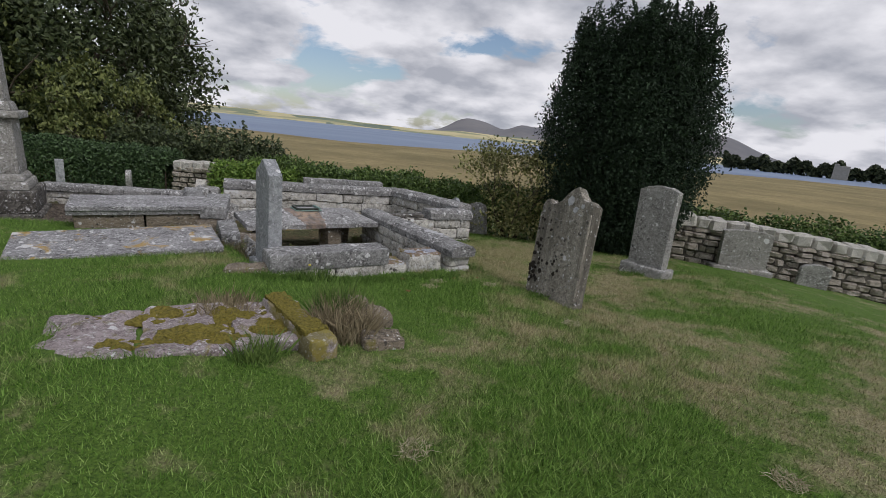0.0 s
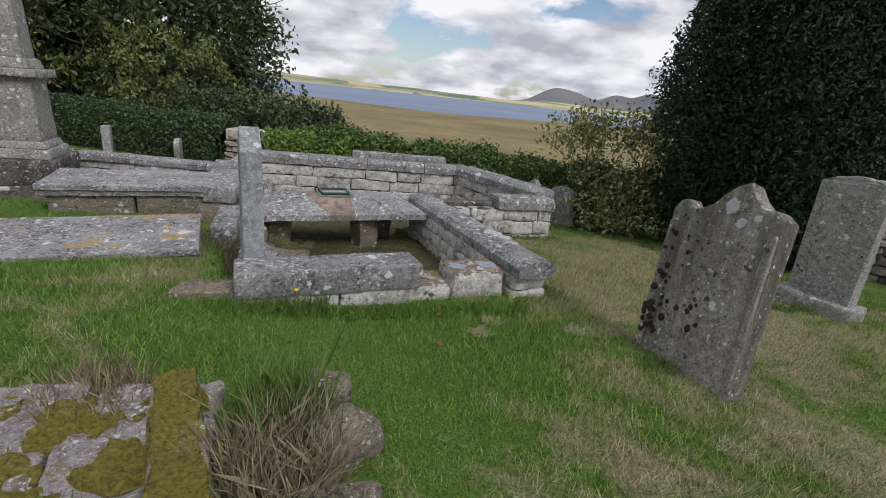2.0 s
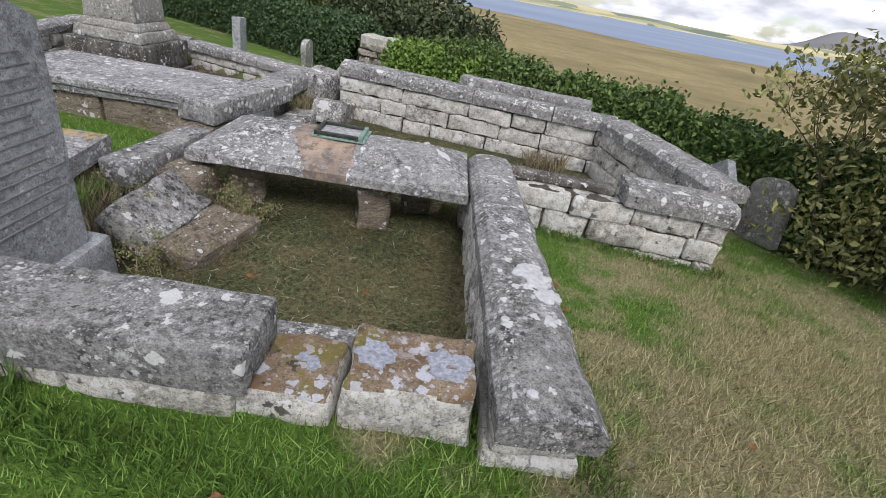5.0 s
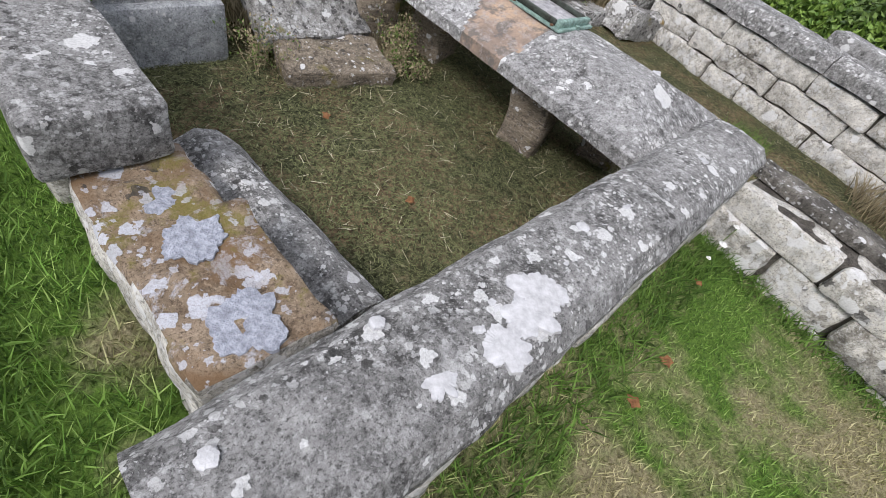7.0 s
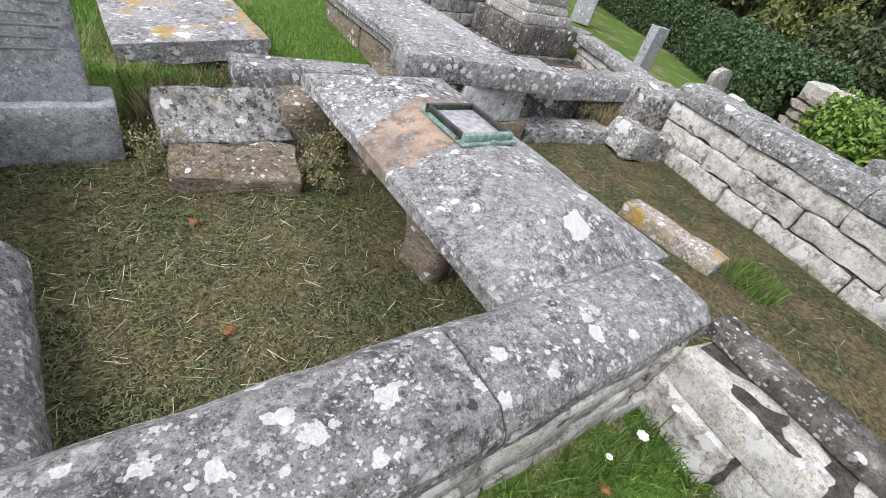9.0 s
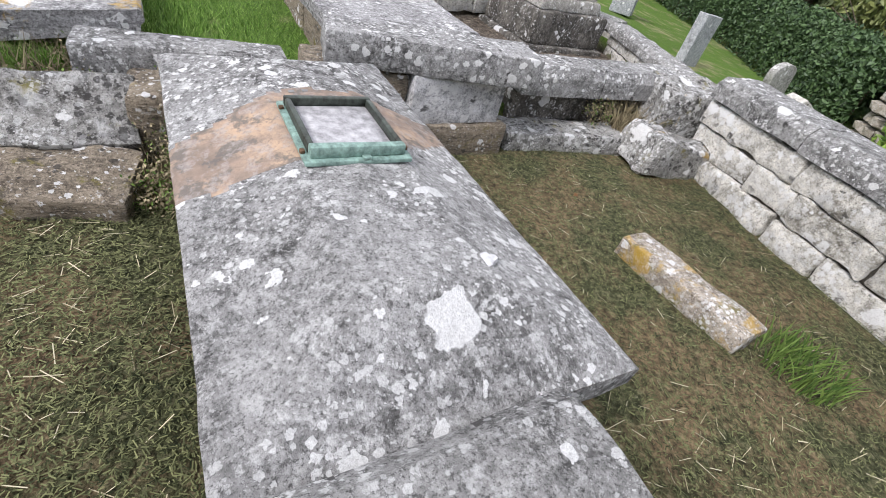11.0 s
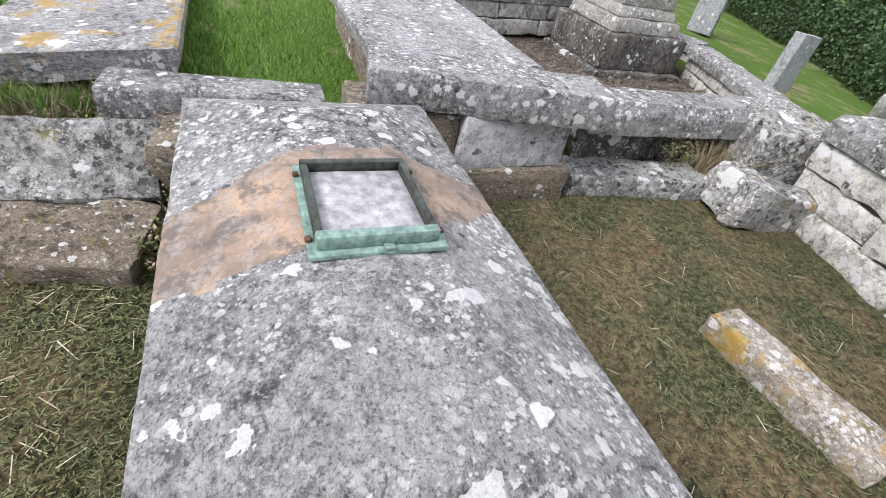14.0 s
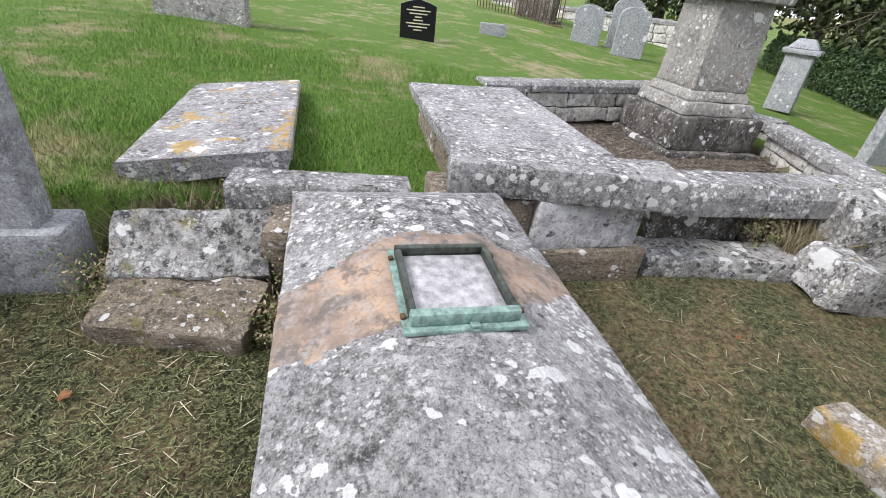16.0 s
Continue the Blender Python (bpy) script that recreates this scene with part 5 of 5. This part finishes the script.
# ---- boundary walls ----
def rubble_wall(name, x0, x1, line, label, seed, top=1.08, thick=0.5):
    """Dry rubble wall with a row of upright cope stones."""
    n = max(2, int(abs(x1 - x0) / 1.0))
    root = empty(name, x0, line(x0), float(lawn(x0, line(x0))))
    o = root.matrix_world.translation
    rnd = random.Random(seed)
    yaw = math.degrees(math.atan2(line(x1) - line(x0), x1 - x0))
    shapes = []
    for i in range(14):
        me = bpy.data.meshes.new("wall_stone")
        bm = bmesh.new()
        bmesh.ops.create_cube(bm, size=1.0)
        bmesh.ops.bevel(bm, geom=bm.edges[:], offset=0.16, segments=1, affect="EDGES")
        roughen(bm, 0.14, 1.7, i + seed)
        for f in bm.faces:
            f.smooth = False
        bm.to_mesh(me)
        bm.free()
        me.materials.append(RUBBLE)
        shapes.append(me)
        cope = me.copy()
        cope.materials.clear()
        cope.materials.append(RUBBLE_COPE)
        shapes.append(cope)
    def put(me, nm, x, z, l, w, h, tilt):
        ob = new(nm, me)
        ob.parent = root
        y = line(x)
        ob.matrix_basis = Matrix.Translation((x - o.x, y - o.y, z - o.z)) @ pose(0, 0, 0, 0, tilt, yaw) @ Matrix.Diagonal((l, w, h, 1))
    zs = 0.0
    while zs < top - 0.26:
        h = rnd.uniform(0.11, 0.17)
        x = x0
        while x < x1:
            l = rnd.uniform(0.16, 0.42)
            put(shapes[2 * rnd.randrange(14)], "wall_stone", x + l / 2, float(lawn(x, line(x))) + zs + h / 2, l * 0.95, thick + rnd.uniform(-0.1, 0.06), h * rnd.uniform(0.8, 0.95), rnd.uniform(-4, 4))
            x += l
        zs += h
    x = x0
    while x < x1:
        l = rnd.uniform(0.26, 0.42)
        put(shapes[2 * rnd.randrange(14) + 1], "cope_stone", x + l / 2, float(lawn(x, line(x))) + top - 0.14, l * 0.97, thick * 0.9, rnd.uniform(0.25, 0.31), rnd.uniform(-3, 3))
        x += l
    core = part("core", box(math.hypot(x1 - x0, line(x1) - line(x0)), thick * 0.7, 0.75, rough=0), MORTAR, root)
    za, zb_ = float(lawn(x0, line(x0))), float(lawn(x1, line(x1)))
    core.matrix_basis = pose((x1 - x0) / 2, (line(x1) - line(x0)) / 2, (zb_ - za) / 2 - 0.05, 0, -math.degrees(math.atan2(zb_ - za, x1 - x0)), yaw)
    return tagged(root, label, "wall")


rubble_wall("boundary_wall", 5.2, 12.5, wall_line, "rubble boundary wall with pale rounded cope stones", 3)
rubble_wall("boundary_wall", -7.4, -5.2, wall_line, "end of the rubble boundary wall with cope stones", 4, 1.0)
coursed_wall("boundary_wall", -24.0, 1.0, -21.0, 9.5, -0.8, (0.3, 0.3, 0.3), 0.5, "far grey boundary wall behind the headstones", 31, cope=0.15, cope_w=0.55)


def railing():
    root = empty("railing", -18.6, 3.4, -0.4, 65)
    for i in range(26):
        sub("bar", 0.025, 0.025, 1.1, -1.9 + i * 0.15, 0, 0, root, RUST, bevel=0.004, rough=0)
    for z in (0.15, 0.95):
        sub("rail", 3.9, 0.02, 0.04, 0, 0, z, root, RUST, bevel=0.004, rough=0)
    tagged(root, "rusty iron railing round a far grave", "railing")


railing()


def dark_tomb():
    root = empty("wall_monument", -19.3, 3.9, -0.45, 65)
    sub("base", 1.9, 0.6, 0.3, 0, 0, 0, root, MON_BASE, bevel=0.03, rough=0.01)
    sub("panel", 1.6, 0.35, 1.5, 0, 0, 0.3, root, MON_BASE, bevel=0.02, rough=0.01)
    sub("cornice", 1.9, 0.5, 0.16, 0, 0, 1.8, root, MON_BASE, bevel=0.03, rough=0.01)
    tagged(root, "dark stone wall monument inside the railing", "monument")


dark_tomb()


# ---- grass ----
def in_things(x, y):
    """Where no blade grows: under slabs and walls."""
    return inside(PLOT_A, x, y) | inside(PLOT_B, x, y) | inside(PLOT_M, x, y)


def blades(n, near, far, h, w, name, label):
    x, y = RNG.uniform(-7.5, 6.0, n * 5), RNG.uniform(-0.2, 10.8, n * 5)
    d = np.minimum(np.hypot(x - 0.2, np.maximum(0, np.abs(y - 2.6) - 2.6)), np.minimum(np.hypot(x + 3.5, y - 5.0) * 1.2, np.hypot(x - 0.9, y - 7.4) * 1.2))
    keep = (RNG.uniform(0, 1, n * 5) < np.exp(-((d / far) ** 2)) * 0.95 + 0.05) & (d >= near) & ~in_things(x, y) & (y < wall_line(x) - 0.6)
    slab = (np.abs((x + 1.62) * 0.891 + (y - 3.0) * 0.454) < 0.74) & (np.abs(-(x + 1.62) * 0.454 + (y - 3.0) * 0.891) < 0.36)
    keep &= ~slab
    x, y = x[keep][:n], y[keep][:n]
    m = len(x)
    z = height(x, y) - 0.004
    base = np.stack([x, y, z], 1)
    a = RNG.uniform(0, 2 * math.pi, m)
    lean = RNG.normal(size=(m, 2)) * 0.55
    tall = h * RNG.uniform(0.5, 1.15, (m, 1)) * (1 + 0.35 * np.sin(x * 1.9 + 1.3 * np.sin(y * 1.4)))[:, None]
    tip = base + np.concatenate([lean, np.ones((m, 1))], 1) * tall
    side = np.stack([np.cos(a), np.sin(a), np.zeros(m)], 1) * w
    v = np.stack([base - side, base + side, tip], 1).reshape(-1, 3)
    ob = quick(name, v, np.arange(3 * m).reshape(-1, 3), BLADE)
    tagged(ob, label, "grass", kind="stuff")


blades(400000, 0.0, 3.6, 0.045, 0.0028, "lawn_grass", "short mown grass blades over the lawn")


def litter(n, poly, z, length, w, material, name, label):
    x0, y0 = np.min(poly, 0)
    x1, y1 = np.max(poly, 0)
    x, y = RNG.uniform(x0, x1, n * 3), RNG.uniform(y0, y1, n * 3)
    k = inside(poly, x, y)
    x, y = x[k][:n], y[k][:n]
    m = len(x)
    c = np.stack([x, y, height(x, y) + RNG.uniform(0.002, 0.02, m)], 1)
    a = RNG.uniform(0, 2 * math.pi, m)
    d = np.stack([np.cos(a), np.sin(a), RNG.normal(0, 0.18, m)], 1) * length * RNG.uniform(0.4, 1.4, (m, 1)) / 2
    s = np.stack([-np.sin(a), np.cos(a), RNG.normal(0, 0.3, m)], 1) * w
    v = np.stack([c - d - s, c - d + s, c + d + s, c + d - s], 1).reshape(-1, 3)
    tagged(quick(name, v, np.arange(4 * m).reshape(-1, 4), material), label, "grass clippings", kind="stuff")


# Cut grass, its colour darkened along with the plots' shadow.
CLIP = leaf_material("cut_grass", (0.01, 0.016, 0.005), (0.19, 0.20, 0.09), 0.85)
for plot, tag in ((PLOT_A, "table tomb's plot"), (PLOT_B, "second plot")):
    litter(70000, plot, 0, 0.019, 0.0016, CLIP, "grass_clippings", "cut mossy grass matted over the " + tag)
    litter(800, plot, 0, 0.07, 0.0014, STRAW, "straw", "pale dry straw strewn over the " + tag)


GRIT = leaf_material("brown_grit", (0.05, 0.042, 0.034), (0.24, 0.20, 0.16), 0.9)
litter(30000, PLOT_M, 0, 0.03, 0.007, GRIT, "gravel", "brown grit and dead leaves over the monument plot")


# ---- lake and far country ----
def lake():
    near = [(-900, 420), (-300, 300), (-114, 262), (-52, 236), (-27, 251), (22, 308), (218, 381), (318, 432), (420, 440), (1400, 700)]
    verts, faces = [], []
    for i, (x, y) in enumerate(near):
        k = 3000 / math.hypot(x, y)
        verts += [(x, y, -6.96), (x * k, y * k, -6.96)]
        if i:
            faces.append((2 * i - 2, 2 * i, 2 * i + 1, 2 * i - 1))
    ob = quick("lake", verts, faces, WATER)
    tagged(ob, "wide grey-blue lake beyond the reed beds", "water", kind="structure")


lake()


def far_land():
    """Low fields on the far shore and the hills behind, as one relief in rings about the churchyard."""
    az = np.radians(np.linspace(-75, 80, 311))
    rad = np.array([2600, 2900, 3200, 3500, 3800, 4100, 4400])
    A, R = np.meshgrid(az, rad)
    d = np.degrees(A)
    g = lambda c, w: np.exp(-((d - c) / w) ** 2)
    low = 0.5 + 0.25 * g(-24, 9) + 0.05 * np.sin(d * 0.37) + 0.03 * np.sin(d * 0.83 + 1)
    hill = 1.75 * g(2.4, 2.9) + 1.65 * g(10.5, 5) + 2.0 * g(18, 5) + 2.6 * g(28.5, 5.0) + 0.25 * np.sin(d * 1.7) * g(14, 10)
    t = (R - rad[0]) / (rad[-1] - rad[0])
    ang = np.where(t < 0.45, low * smooth01(0, 0.4, t), low + (hill - 0.15) * smooth01(0.4, 0.95, t))
    Z = -7.2 + R * np.tan(np.radians(np.maximum(ang, 0)))
    v = np.stack([R * np.sin(A), R * np.cos(A), Z], -1).reshape(-1, 3)
    n = len(az)
    i = (np.arange(len(rad) - 1)[:, None] * n + np.arange(n - 1)[None, :]).ravel()
    ob = quick("far_hills", v, np.stack([i, i + 1, i + n + 1, i + n], 1), HILL, smooth=True)
    ob.data.materials.append(HILL_GREY)
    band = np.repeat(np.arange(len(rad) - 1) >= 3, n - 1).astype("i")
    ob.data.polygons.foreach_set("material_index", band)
    tagged(ob, "far fields coloured pale as sunlit, and bare hills across the lake", "hills", kind="structure")


far_land()


def far_wood(name, az0, az1, r, low, high, n, size, label, seed):
    rng = np.random.default_rng(seed)
    a = np.radians(rng.uniform(az0, az1, n))
    hump = 0.72 + 0.16 * np.sin(np.degrees(a) * 2.1 + seed) + 0.12 * np.sin(np.degrees(a) * 5.3)
    z = low + (high - low) * hump * np.sqrt(rng.uniform(0, 1, n))
    rr = r + rng.uniform(-20, 20, n)
    pts = np.stack([rr * np.sin(a), rr * np.cos(a), z], 1)
    ob = leaf_mesh(name, pts, size, LEAF_WOOD, None, 0.8)
    tagged(ob, label, "woodland", kind="stuff")


far_wood("far_wood", 30, 60, 1150, -7, 26, 16000, 8.0, "dark wood on the lake's far shore", 1)


def ruin():
    a = math.radians(39.6)
    root = empty("ruined_tower", 1080 * math.sin(a), 1080 * math.cos(a), -7, -40)
    sub("tower", 22, 16, 24, 0, 0, 0, root, CASTLE, bevel=0.3, rough=0.5, cell=3)
    sub("parapet", 6, 16, 3, -8, 0, 24, root, CASTLE, bevel=0.3, rough=0.4, cell=2)
    tagged(root, "grey ruined stone tower before the far wood", "ruin")


ruin()
